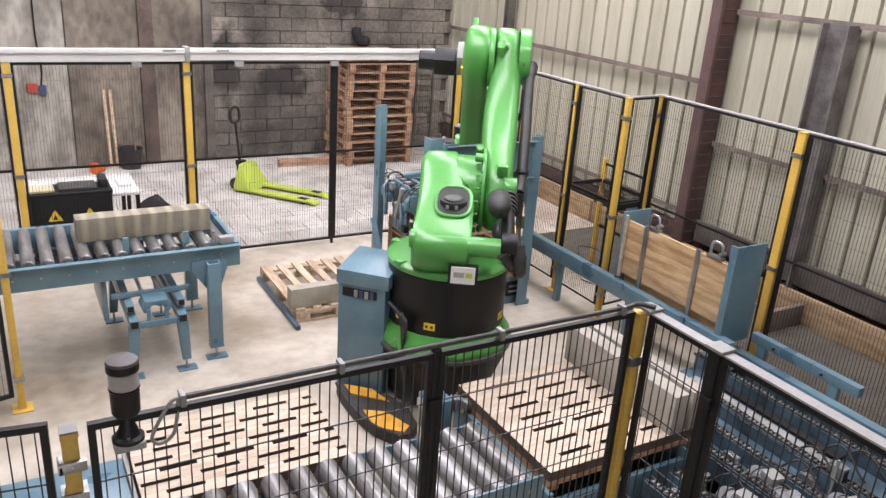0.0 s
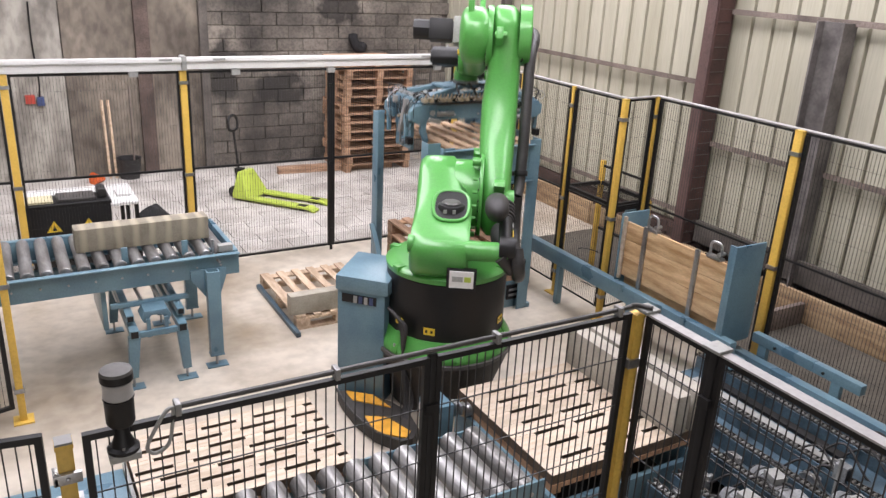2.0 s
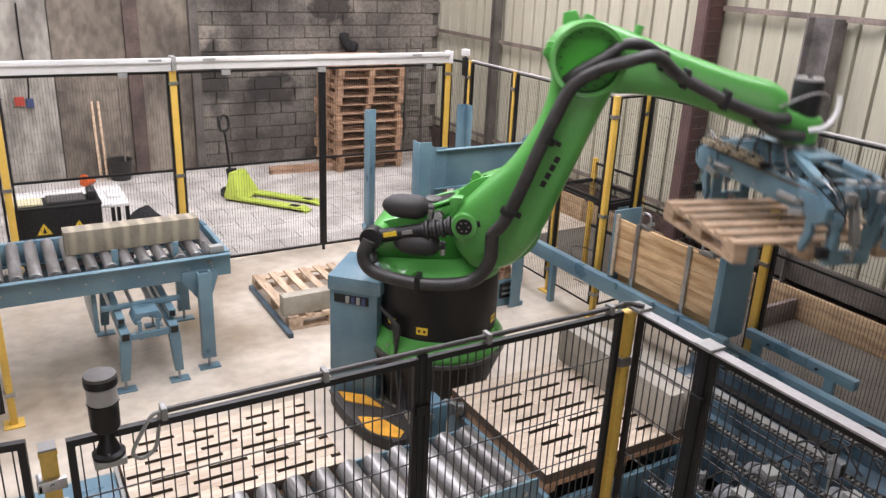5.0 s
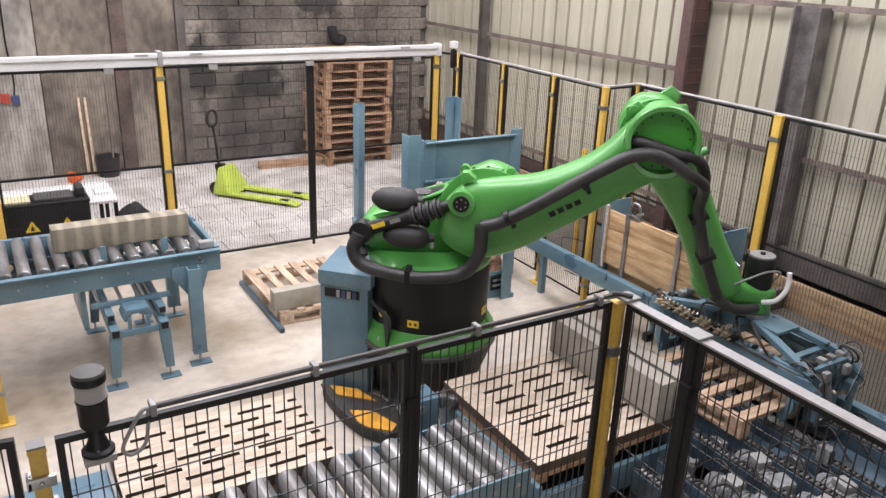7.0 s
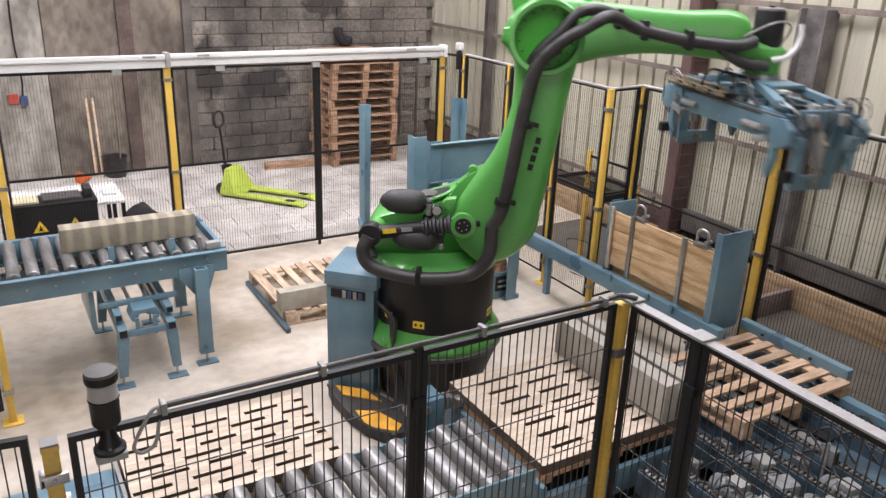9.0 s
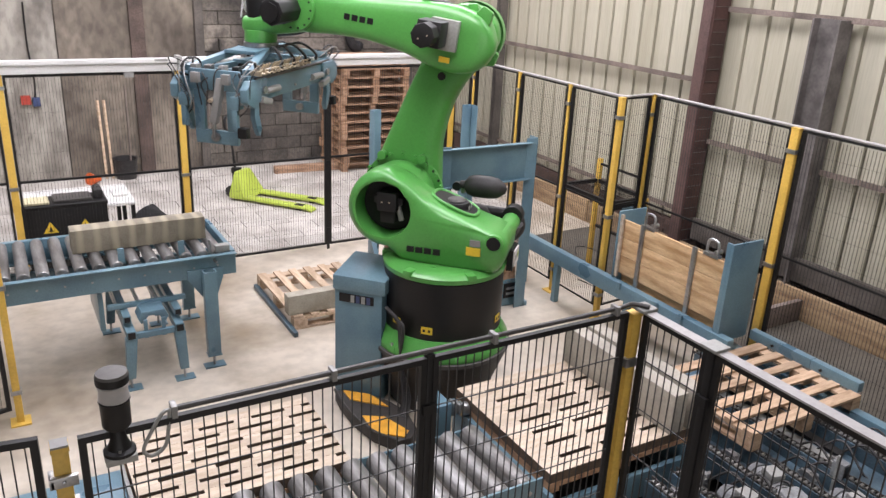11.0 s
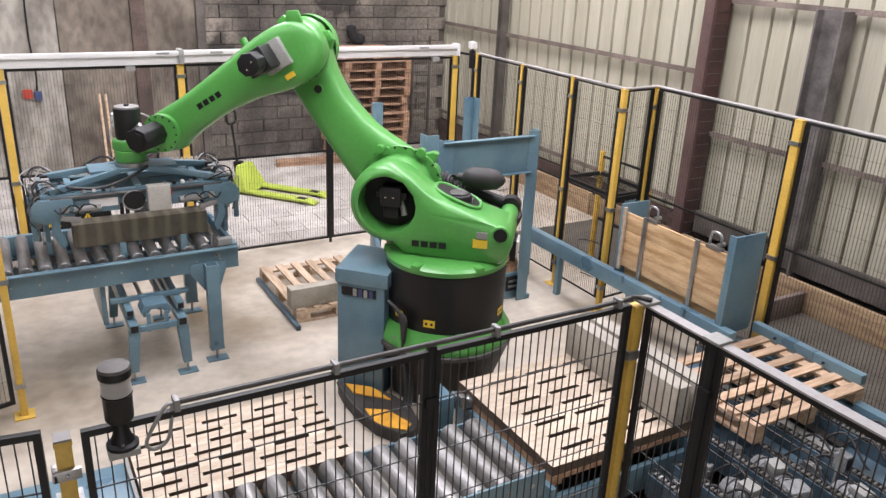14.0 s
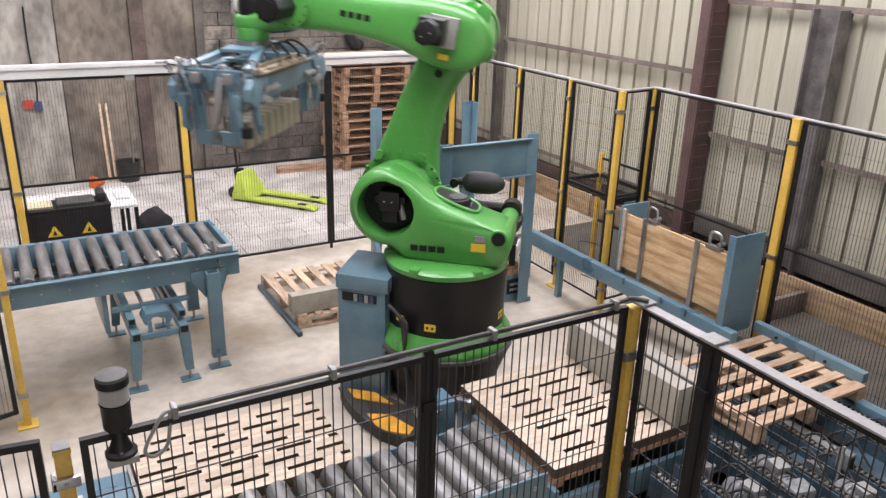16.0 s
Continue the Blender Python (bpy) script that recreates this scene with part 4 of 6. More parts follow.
Mesh().box(5.06, 3.93, 0.52, 5.42, 3.95, 1.40).box(5.06, 3.95, 0.52, 5.08, 4.0, 1.40).obj("end_plate", BLUE, rack, bevel=0.004)
Mesh().box(5.08, 5.29, 0.52, 5.42, 5.31, 1.28).obj("end_plate", BLUE, rack, bevel=0.004)
Mesh().box(5.09, 5.255, 0.62, 5.115, 5.29, 1.25).obj("timber_edge", PALE, rack)
Mesh().box(5.2, 3.95, 0.5, 5.42, 5.29, 0.52).obj("tray", BLUE, rack)
for k in range(2):
    Mesh().box(5.17 + 0.03 * k, 4.02, 0.53, 5.19 + 0.03 * k, 5.26, 1.15 - 0.03 * k).obj("rear_board", PLANK, rack)
for y in (4.2, 4.95):
    h = Mesh().tube([(5.14, y - 0.06, 1.2), (5.14, y - 0.05, 1.33), (5.14, y + 0.05, 1.33), (5.14, y + 0.06, 1.2)], 0.012, 8).obj("handle", STEEL, rack)
    Mesh().box(5.12, y - 0.08, 1.19, 5.17, y + 0.08, 1.225).cyl((5.12, y - 0.05, 1.25), (5.19, y - 0.05, 1.25), 0.02, n=10).obj("handle_bracket", STEEL, rack)
Mesh().box(5.03, 3.75, 0.375, 5.2, 4.05, 0.445).box(5.06, 3.82, 0.3, 5.17, 3.98, 0.375).obj("foot_bracket", BLUE, rack, bevel=0.004)
for y in (3.9, 5.0, 6.1, 6.7):
    Mesh().box(5.04, y, 0, 5.1, y + 0.06, 0.445).obj("post", BLUE, rack)
for y in (4.3, 4.6, 5.1):
    Mesh().box(5.005, y, 0.55, 5.03, y + 0.05, 0.62).obj("guide_lug", BLUE, rack, bevel=0.003)

shelf = thing("mesh_shelf", "black mesh shelf on yellow posts behind the fence", "shelf")
for a, b in (((5.58, 6.0), (5.58, 6.8)), ((6.1, 6.0), (6.1, 6.8)), ((5.58, 6.0), (6.1, 6.0)), ((5.58, 6.8), (6.1, 6.8))):
    Mesh().bar((*a, 1.1), (*b, 1.1), 0.035, 0.04).obj("shelf_bar", BLACK, shelf)
Mesh().bar((6.1, 6.0, 1.3), (6.1, 6.8, 1.3), 0.02, 0.025).bar((5.58, 6.0, 1.04), (6.1, 6.0, 1.04), 0.03, 0.05).obj("guard_rail", BLACK, shelf)
me = Mesh()
for k in range(26):
    me.box(5.59, 6.02 + 0.03 * k, 1.1, 6.09, 6.023 + 0.03 * k, 1.103)
for k in range(10):
    me.box(5.62 + 0.05 * k, 6.01, 1.097, 5.623 + 0.05 * k, 6.79, 1.1)
tagged(me.obj("shelf_mesh", BLACK, shelf), kind="stuff")
Mesh().box(5.75, 5.97, 0.45, 6.1, 5.985, 1.03).obj("side_plate", BLUE, shelf)
for x, y, h in ((6.1, 6.8, 1.36), (6.1, 6.0, 1.1), (5.6, 6.8, 1.08)):
    Mesh().box(x - 0.025, y - 0.025, 0, x + 0.025, y + 0.025, h).obj("post", YELLOW, shelf, bevel=0.003)
Mesh().bar((6.1, 6.05, 0.55), (6.1, 6.75, 0.55), 0.025, 0.03).obj("low_rail", BLACK, shelf)
wire = Mesh().tube([(5.7, 6.5, 0.01), (5.8, 6.2, 0.02), (5.95, 6.4, 0.3), (5.8, 6.7, 0.34), (5.7, 6.5, 0.2), (5.8, 6.3, 0.05)], 0.006, 6)
solid("loose_cable", wire, RUBBER, "loose black cable on the floor by the fence", "cable")

# ---- pallet magazine ----
mag = thing("pallet_magazine", "blue steel pallet magazine with four upright angles", "pallet magazine")


def angle(x, y, h, sx, sy, w=0.13):
    """An upright angle iron whose corner is at x, y and whose legs run the ways sx and sy."""
    x2, y2 = x + sx * w, y + sy * w
    me = Mesh().box(min(x, x2), min(y, y + sy * 0.012), 0, max(x, x2), max(y, y + sy * 0.012), h)
    me.box(min(x, x + sx * 0.012), min(y + sy * 0.012, y2), 0, max(x, x + sx * 0.012), max(y + sy * 0.012, y2), h)
    return me


for x, y, h, sx, sy in ((3.36, 6.1, 1.89, 1, 1), (3.55, 6.15, 1.82, 1, 1), (4.68, 6.16, 1.84, -1, 1), (3.45, 7.5, 1.94, 1, -1), (4.72, 7.5, 1.94, -1, -1)):
    angle(x, y, h, sx, sy).obj("upright", BLUE, mag, bevel=0.003)
Mesh().box(3.565, 6.165, 1.42, 4.6, 6.18, 1.80).box(3.565, 6.12, 1.788, 4.6, 6.165, 1.80).box(3.565, 6.12, 1.42, 4.6, 6.165, 1.432).obj("front_plate", BLUE, mag, bevel=0.003)
Mesh().box(4.44, 6.24, 0, 4.66, 6.34, 0.3).obj("lift_housing", BLUE, mag, bevel=0.005)
Mesh().box(4.46, 6.22, 0.1, 4.64, 6.241, 0.26).obj("housing_slot", BLACK, mag)
for z in (0.15, 0.21):
    Mesh().cyl((4.48, 6.22, z), (4.62, 6.22, z), 0.014, n=10).obj("ram", STEEL, mag)
Mesh().bar((3.43, 7.44, 0.7), (3.43, 7.0, 0.03), 0.05, 0.03).obj("brace", BLUE, mag)
Mesh().box(3.4, 6.1, 0, 3.46, 7.5, 0.05).box(4.66, 6.16, 0, 4.72, 7.5, 0.05).obj("base_rail", BLUE, mag)

# ---- yard behind the fence ----
jack = thing("pallet_truck", "lime green hand pallet truck with black handle", "pallet truck", pose(3.5, 10.62, 0, 0, 0, -49))
for y in (-0.19, 0.19):
    fk_ = Mesh().prism([(-0.55, 0.05), (0.5, 0.05), (0.62, 0.02), (0.62, 0.045), (0.52, 0.085), (-0.55, 0.085)], y - 0.08, y + 0.08, XZ).obj("fork", LIME, jack, bevel=0.008)
    # Thin black sheet on the fork stands for the slot's dark opening
    Mesh().box(0.32, y - 0.05, 0.0852, 0.46, y + 0.05, 0.087).obj("wheel_slot", BLACK, fk_)
    Mesh().cyl((0.4, y - 0.05, 0.04), (0.4, y + 0.05, 0.04), 0.04, n=16).obj("roller_wheel", RUBBER, fk_)
Mesh().loft([[(-0.72, -0.27, 0.05), (-0.45, -0.27, 0.05), (-0.45, 0.27, 0.05), (-0.72, 0.27, 0.05)], [(-0.72, -0.27, 0.12), (-0.5, -0.27, 0.12), (-0.5, 0.27, 0.12), (-0.72, 0.27, 0.12)], [(-0.7, -0.15, 0.42), (-0.62, -0.15, 0.42), (-0.62, 0.15, 0.42), (-0.7, 0.15, 0.42)]]).obj("body", LIME, jack, bevel=0.012)
Mesh().box(-0.572, -0.08, 0.26, -0.565, 0.08, 0.31).obj("badge", BLACK, jack).matrix_basis = pose(-0.015, 0, 0)
Mesh().cyl((-0.78, 0, 0.1), (-0.78, 0, 0.42), 0.05).box(-0.82, -0.05, 0.36, -0.7, 0.05, 0.44).obj("pump", BLACK, jack, bevel=0.006)
for y in (-0.09, 0.09):
    Mesh().cyl((-0.8, y - 0.025, 0.09), (-0.8, y + 0.025, 0.09), 0.09, n=20).obj("steer_wheel", RUBBER, jack)
Mesh().cyl((-0.78, 0, 0.4), (-0.84, 0, 1.0), 0.018, n=10).obj("tiller", BLACK, jack)
Mesh().tube([(-0.84, 0, 0.98), (-0.842, -0.1, 1.02), (-0.85, -0.1, 1.16), (-0.855, 0, 1.21), (-0.85, 0.1, 1.16), (-0.842, 0.1, 1.02), (-0.84, 0, 0.98)], 0.02, 8).obj("handle_loop", BLACK, jack)

table = thing("work_table", "white topped table with black steel legs", "table", pose(0.95, 9.35, 0))
Mesh().box(-0.85, -0.4, 0.72, 0.3, 0.42, 0.75).obj("tabletop", WHITE, table, bevel=0.004)
for x, y in ((-0.8, -0.36), (0.27, -0.36), (-0.8, 0.38), (0.27, 0.38), (0.12, -0.36)):
    Mesh().box(x - 0.02, y - 0.02, 0, x + 0.02, y + 0.02, 0.72).obj("leg", BLACK, table)
cab = thing("control_crate", "black equipment crate with two yellow warning signs", "crate", pose(0.48, 9.0, 0.0))
Mesh().box(-0.44, -0.16, 0.12, 0.46, 0.22, 0.8).obj("case", BLACK, cab, bevel=0.01)
Mesh().box(-0.45, -0.17, 0.8, 0.47, 0.23, 0.83).obj("lid", BLACK, cab, bevel=0.005)
Mesh().box(-0.4, -0.13, 0.05, -0.3, 0.2, 0.12).box(0.32, -0.13, 0.05, 0.42, 0.2, 0.12).obj("skid", BLACK, cab)
for x in (-0.12, 0.22):
    Mesh().prism([(x - 0.075, 0.53), (x + 0.075, 0.53), (x, 0.655)], -0.1625, -0.1605, XZ).obj("warning_sign", LABEL, cab, "yellow triangular warning sign")
    Mesh().prism([(x - 0.022, 0.545), (x + 0.022, 0.545), (x, 0.61)], -0.1645, -0.1626, XZ).obj("warning_symbol", BLACK, cab)
solid("yellow_pad", Mesh().box(0.1, 8.9, 0.831, 0.38, 9.15, 0.855), CREAM, "yellow folder lying on the black crate", "folder", bevel=0.003)
solid("grey_case", Mesh().box(0.42, 8.9, 0.831, 0.8, 9.18, 0.865), PIPE, "flat dark grey case on the black crate", "case", bevel=0.008)
solid("black_tool", Mesh().box(0.83, 8.95, 0.831, 0.92, 9.2, 0.93), RUBBER, "black power tool on the crate", "tool", bevel=0.02)
solid("white_carton", Mesh().box(1.05, 9.2, 0.751, 1.2, 9.45, 0.78), WHITE, "flat white carton on the table", "carton", bevel=0.003)
bag = Mesh()
for k in range(7):
    z = k / 6
    w = 0.2 * math.sqrt(max(0.03, 1 - (z * 0.95) ** 2.2))
    bag_ring = [(1.6 + w * 1.1 * math.cos(a) * (1 + 0.12 * math.sin(3 * a + k)), 10.3 + w * 0.8 * math.sin(a) * (1 + 0.1 * math.cos(2 * a - k)), 0.26 * z + 0.02 * math.sin(2 * a + k) * z) for a in [2 * math.pi * j / 16 for j in range(16)]]
    if k == 0:
        rings = []
    rings.append(bag_ring)
solid("duffel_bag", bag.loft(rings), CLOTH, "slumped black cloth bag on the floor", "bag")
for k, (x, dx) in enumerate(((1.4, 0.0), (1.49, 0.0))):
    solid("wooden_pole", Mesh().cyl((x, 12.75, 0), (x - dx, 13.02, 1.19), 0.022, n=10), PALLETPALE, "bare wooden pole leaning on the wall", "pole", "wooden poles")
bucket = thing("bucket", "black plastic bucket holding a broom", "bucket", pose(1.68, 12.7, 0))
Mesh().turned([(0.14, 0.0), (0.18, 0.33), (0.19, 0.34), (0.165, 0.33), (0.13, 0.03)]).obj("pail", RUBBER, bucket)
Mesh().cyl((0.08, 0, 0.02), (0.13, 0.3, 1.4), 0.014, n=8).obj("broom_stick", GIRT, bucket)
solid("traffic_cone", Mesh().cyl((1.29, 12.6, 0.06), (1.12, 12.5, 0.1), 0.02, 0.1, 14), ORANGE, "small orange cone lying on its side", "cone")
sw = thing("wall_switch", "red and blue switch box on a wall conduit", "switch", pose(0.5, 13.03, 1.22))
Mesh().box(-0.13, -0.03, -0.05, 0.0, 0.03, 0.08).obj("red_box", REDP, sw, bevel=0.006)
Mesh().box(0.02, -0.04, -0.08, 0.12, 0.03, 0.05).obj("blue_box", BLUEP, sw, bevel=0.006)
Mesh().tube([(0.06, 0, 0.05), (0.08, 0, 0.3), (0.05, 0, 0.8), (0.06, 0.01, 1.4)], 0.012, 8).obj("conduit", BLACK, sw)
hang = Mesh()
hang.tube([(5.58, 13.02, 2.16), (5.57, 12.98, 2.08), (5.62, 12.95, 1.97), (5.7, 12.96, 1.93), (5.76, 13.0, 2.0)], 0.085, 10)
solid("hanging_jacket", hang, CLOTH, "black cloth bundle hanging on the wall", "cloth")
for k in range(7):
    solid("wall_batten", Mesh().box(6.2, 13.0, 0.55 + 0.2 * k, 7.1, 13.03, 0.562 + 0.2 * k), DARKSTEEL, "thin dark batten fixed across the block wall", "batten", "wall battens")
for x in (6.78, 7.12):
    solid("wall_upright", Mesh().box(x, 12.97, 0.2, x + 0.035, 12.998, 2.0), DARKSTEEL, "slim dark upright fixed to the block wall", "upright", "wall uprights")

# ---- robot ----
BX, BYR = 2.992, 5.028
A2X, A2Z, L2, L3, FX, FZ = 0.44, 1.64, 1.341, 1.26, 0.322, 0.272
robot = thing("palletizing_robot", "large bright green palletizing robot on a black round base", "robot", pose(BX, BYR, 0))


def ring_section(c, hw, y0, y1, n=32, e=3.4):
    """A rounded cross-section in a plane x = c, hw half high, from y0 to y1."""
    out_ = []
    for k in range(n):
        a = 2 * math.pi * k / n
        ca, sa = math.cos(a), math.sin(a)
        u = math.copysign(abs(ca) ** (2 / e), ca)
        v = math.copysign(abs(sa) ** (2 / e), sa)
        out_.append((c, (y0 + y1) / 2 + u * (y1 - y0) / 2, v * hw))
    return out_


def limb(rows):
    """rows: place along the limb, half height, y from and to, and the middle's height."""
    fine = []
    for a, b in zip(rows, rows[1:]):
        for k in range(4):
            t = k / 4
            fine.append([p + (q - p) * t for p, q in zip(a, b)])
    fine.append(list(rows[-1]))
    for _ in range(2):
        fine = [fine[0]] + [[(p + 2 * q + r) / 4 for p, q, r in zip(fine[i - 1], fine[i], fine[i + 1])] for i in range(1, len(fine) - 1)] + [fine[-1]]
    return Mesh().loft([[(x, y, z + c) for x, y, z in ring_section(s, h, y0, y1)] for s, h, y0, y1, c in fine])


Mesh().turned([(0.40, 0.0), (0.43, 0.02), (0.45, 0.2), (0.54, 0.44), (0.555, 0.5)], 48).obj("pedestal", PEDESTAL, robot, "black flared pedestal")
Mesh().turned([(0.56, 0.5), (0.57, 0.505), (0.57, 0.535), (0.56, 0.54)], 64).obj("mounting_ring", PIPE, robot)
Mesh().turned([(0.55, 0.54), (0.555, 0.55), (0.55, 0.6), (0.51, 0.66), (0.49, 0.7)], 64).obj("base_flange", GREEN, robot, "green cast base flange", bevel=0.0)
for k in range(6):
    a = math.radians(15 + 60 * k)
    lug = Mesh().prism([(0.47, 0.545), (0.562, 0.545), (0.562, 0.58), (0.487, 0.72)], -0.04, 0.04, XZ).obj("base_lug", GREEN, robot, bevel=0.012)
    lug.matrix_basis = pose(0, 0, 0, 0, 0, math.degrees(a))
    bl = Mesh().cyl((0.54, 0, 0.6), (0.54, 0, 0.625), 0.014, n=6).obj("bolt", STEEL, robot)
    bl.matrix_basis = pose(0, 0, 0, 0, 0, math.degrees(a))
Mesh().turned([(0.478, 0.68), (0.482, 0.69), (0.482, 1.165), (0.476, 1.172)], 64).obj("base_cover", BLACK, robot, "black sheet cover round the base")
for ang, z in ((-167, 0.80), (-134, 0.785), (-55, 0.80)):
    st = Mesh().box(0.484, -0.045, -0.03, 0.4865, 0.045, 0.03).obj("warning_label", LABEL, robot, "small yellow warning label")
    st.matrix_basis = pose(0, 0, z, 0, 0, ang)
    for dy in (-0.022, 0.02):
        bb = Mesh().box(0.4868, dy - 0.009, -0.012, 0.4876, dy + 0.009, 0.01).obj("label_mark", BLACK, robot)
        bb.matrix_basis = pose(0, 0, z, 0, 0, ang)

# rotating column
carousel = Mesh().turned([(0.46, 1.172), (0.49, 1.178), (0.495, 1.215), (0.47, 1.235), (0.40, 1.25)], 64).obj("carousel", GREEN, robot, "green rotating column")
for k in range(6):
    tab = Mesh().box(0.42, -0.035, 1.2, 0.505, 0.035, 1.25).obj("edge_tab", GREEN, carousel, bevel=0.008)
    tab.matrix_basis = pose(0, 0, 0, 0, 0, 60 * k + 10)
CY0, CY1 = -0.17, 0.27
outer = circle(A2X, A2Z, 0.305, -95, 92, 26) + [(0.29, 1.885), (0.15, 1.77), (-0.05, 1.672), (-0.25, 1.605), (-0.42, 1.555), (-0.505, 1.515), (-0.535, 1.46), (-0.53, 1.38), (-0.5, 1.28), (-0.46, 1.235), (-0.2, 1.22), (0.1, 1.22), (0.3, 1.24)]
hole_r = 0.225
inner = []
for (u, v) in outer:
    a = math.atan2(v - A2Z, u - A2X)
    inner.append((A2X + hole_r * math.cos(a), A2Z + hole_r * math.sin(a)))
nn = len(outer)


def inset(pts, d):
    cx, cz = 0.05, 1.56
    res = []
    for u, v in pts:
        w = Vector((u - cx, v - cz))
        res.append((u - w.x / w.length * d, v - w.y / w.length * d))
    return res


o1, o2 = inset(outer, 0.035), inset(outer, 0.012)
def near_side(u):
    """The housing is thinner round the shoulder."""
    return CY0 + 0.15 * min(1, max(0, (u - 0.0) / 0.25))


loops = [[XZ(u, v, near_side(u)) for u, v in o1], [XZ(u, v, near_side(u) + 0.03) for u, v in outer], [XZ(u, v, CY1 - 0.1) for u, v in outer], [XZ(u, v, CY1 - 0.03) for u, v in o2], [XZ(u, v, CY1) for u, v in inset(outer, 0.05)]]
rim = [(A2X + (u - A2X) * 1.08, A2Z + (v - A2Z) * 1.08) for u, v in inner]
loops += [[XZ(u, v, CY1 + 0.012) for u, v in rim], [XZ(u, v, CY1 + 0.006) for u, v in inner], [XZ(u, v, CY1 - 0.22) for u, v in inner]]
col = Mesh()
col.v = [p for lp in loops for p in lp]
col.f = [(j * nn + k, j * nn + (k + 1) % nn, (j + 1) * nn + (k + 1) % nn, (j + 1) * nn + k) for j in range(len(loops) - 1) for k in range(nn)] + [tuple(range(nn)), tuple(range((len(loops) - 1) * nn, len(loops) * nn))]
col.obj("column_housing", GREEN, carousel, "green cast column housing", smooth=50)
# Black disc across the hole's bottom puts the shade of the recess in colour
Mesh().cyl((A2X, CY1 - 0.2, A2Z), (A2X, CY1 - 0.19, A2Z), hole_r - 0.004, n=32).obj("housing_shade_plate", BLACK, carousel)
Mesh().box(A2X - 0.10, CY1 - 0.19, A2Z - 0.02, A2X + 0.06, CY1 - 0.02, A2Z + 0.13).box(A2X - 0.08, CY1 - 0.19, A2Z - 0.12, A2X + 0.04, CY1 - 0.05, A2Z - 0.02).box(A2X - 0.14, CY1 - 0.15, A2Z + 0.03, A2X + 0.1, CY1 - 0.06, A2Z + 0.09).obj("shoulder_motor", BLACK, carousel, "black shoulder servo motor", bevel=0.012)
for dx in (-0.05, 0.01):
    Mesh().box(A2X + dx, CY1 - 0.021, A2Z + 0.05, A2X + dx + 0.014, CY1 - 0.018, A2Z + 0.058).obj("motor_mark", PALE, carousel)
Mesh().cyl((A2X - 0.12, CY1 - 0.1, A2Z - 0.1), (A2X - 0.09, CY1 - 0.1, A2Z + 0.02), 0.022, n=10).obj("plug", LENS, carousel)
# motor bay in the sloping back: a flat black plate stands for its dark inside
bay = Mesh()
bay.prism([(-0.07 + 0.17 * math.copysign(abs(math.cos(a)) ** 0.7, math.cos(a)), -0.01 + 0.13 * math.copysign(abs(math.sin(a)) ** 0.7, math.sin(a))) for a in [2 * math.pi * k / 28 for k in range(28)]], 0, 0.006, lambda u, v, d: (u, v, 1.616 + (u + 0.24) * 0.38 + d))
bay.obj("motor_bay", BLACK, carousel, "black plate standing for the motor bay's dark inside")
ringpts = [(-0.07 + 0.178 * math.copysign(abs(math.cos(a)) ** 0.7, math.cos(a)), -0.01 + 0.138 * math.copysign(abs(math.sin(a)) ** 0.7, math.sin(a))) for a in [2 * math.pi * k / 28 for k in range(29)]]
Mesh().tube([(u, v, 1.618 + (u + 0.24) * 0.38) for u, v in ringpts], 0.015, 10, 2).obj("bay_rim", GREEN, carousel, "green cast rim round the motor bay")
Mesh().turned([(0.10, 1.52), (0.112, 1.54), (0.112, 1.76), (0.1, 1.78), (0.03, 1.79)], 14, pose(-0.07, -0.01, -0.085)).obj("turning_motor", BLACK, carousel, "black turning motor")
Mesh().turned([(0.072, 0), (0.075, 0.004), (0.06, 0.016)], 20, pose(-0.07, -0.01, 1.703)).obj("motor_cap", PIPE, carousel)
for dy in (0.0, 0.07):
    Mesh().box(-0.188, dy - 0.05, 1.65, -0.181, dy - 0.025, 1.68).obj("motor_plate", LENS, carousel)
Mesh().cyl((-0.44, CY1 - 0.03, 1.485), (-0.44, CY1 + 0.014, 1.485), 0.068, n=24).obj("tube_rim", GREEN, carousel, bevel=0.004)
# Solid black disc stands for the dark inside of the tube
Mesh().cyl((-0.44, CY1 - 0.03, 1.485), (-0.44, CY1 + 0.016, 1.485), 0.054, n=24).obj("tube_mouth", BLACK, carousel)
Mesh().cyl((-0.45, -0.46, 1.46), (-0.45, 0.1, 1.46), 0.075, n=24).obj("cross_tube", GREEN, carousel)
Mesh().box(-0.345, CY1 - 0.012, 1.37, -0.235, CY1 + 0.017, 1.435).obj("yellow_label", LABEL, carousel)
Mesh().box(-0.34, CY1 - 0.012, 1.445, -0.26, CY1 + 0.016, 1.495).obj("type_plate", LENS, carousel)
# the maker's mark on the housing, as plain dark bars
for k in range(4):
    Mesh().box(0.235 - 0.07 * k - 0.055, CY1 - 0.012, 1.335, 0.235 - 0.07 * k, CY1 + 0.017, 1.38).obj("mark_bar", BLACK, carousel)
Mesh().box(-0.02, CY1 - 0.03, 1.25, 0.02, CY1 + 0.06, 1.252).obj("base_rib", GREEN, carousel)
sign = Mesh().box(-0.56, -0.22, 1.2, -0.548, -0.04, 1.33).obj("name_board", WHITE, carousel, "white name board")
for k, (a, b) in enumerate(((-0.20, -0.15), (-0.14, -0.06))):
    Mesh().box(-0.563, a, 1.25, -0.5605, b, 1.29).obj("logo_shape", LIME if k == 0 else GREY, sign)
Mesh().box(-0.548, -0.24, 1.17, -0.5, -0.02, 1.34).obj("name_board_back", BLACK, carousel)
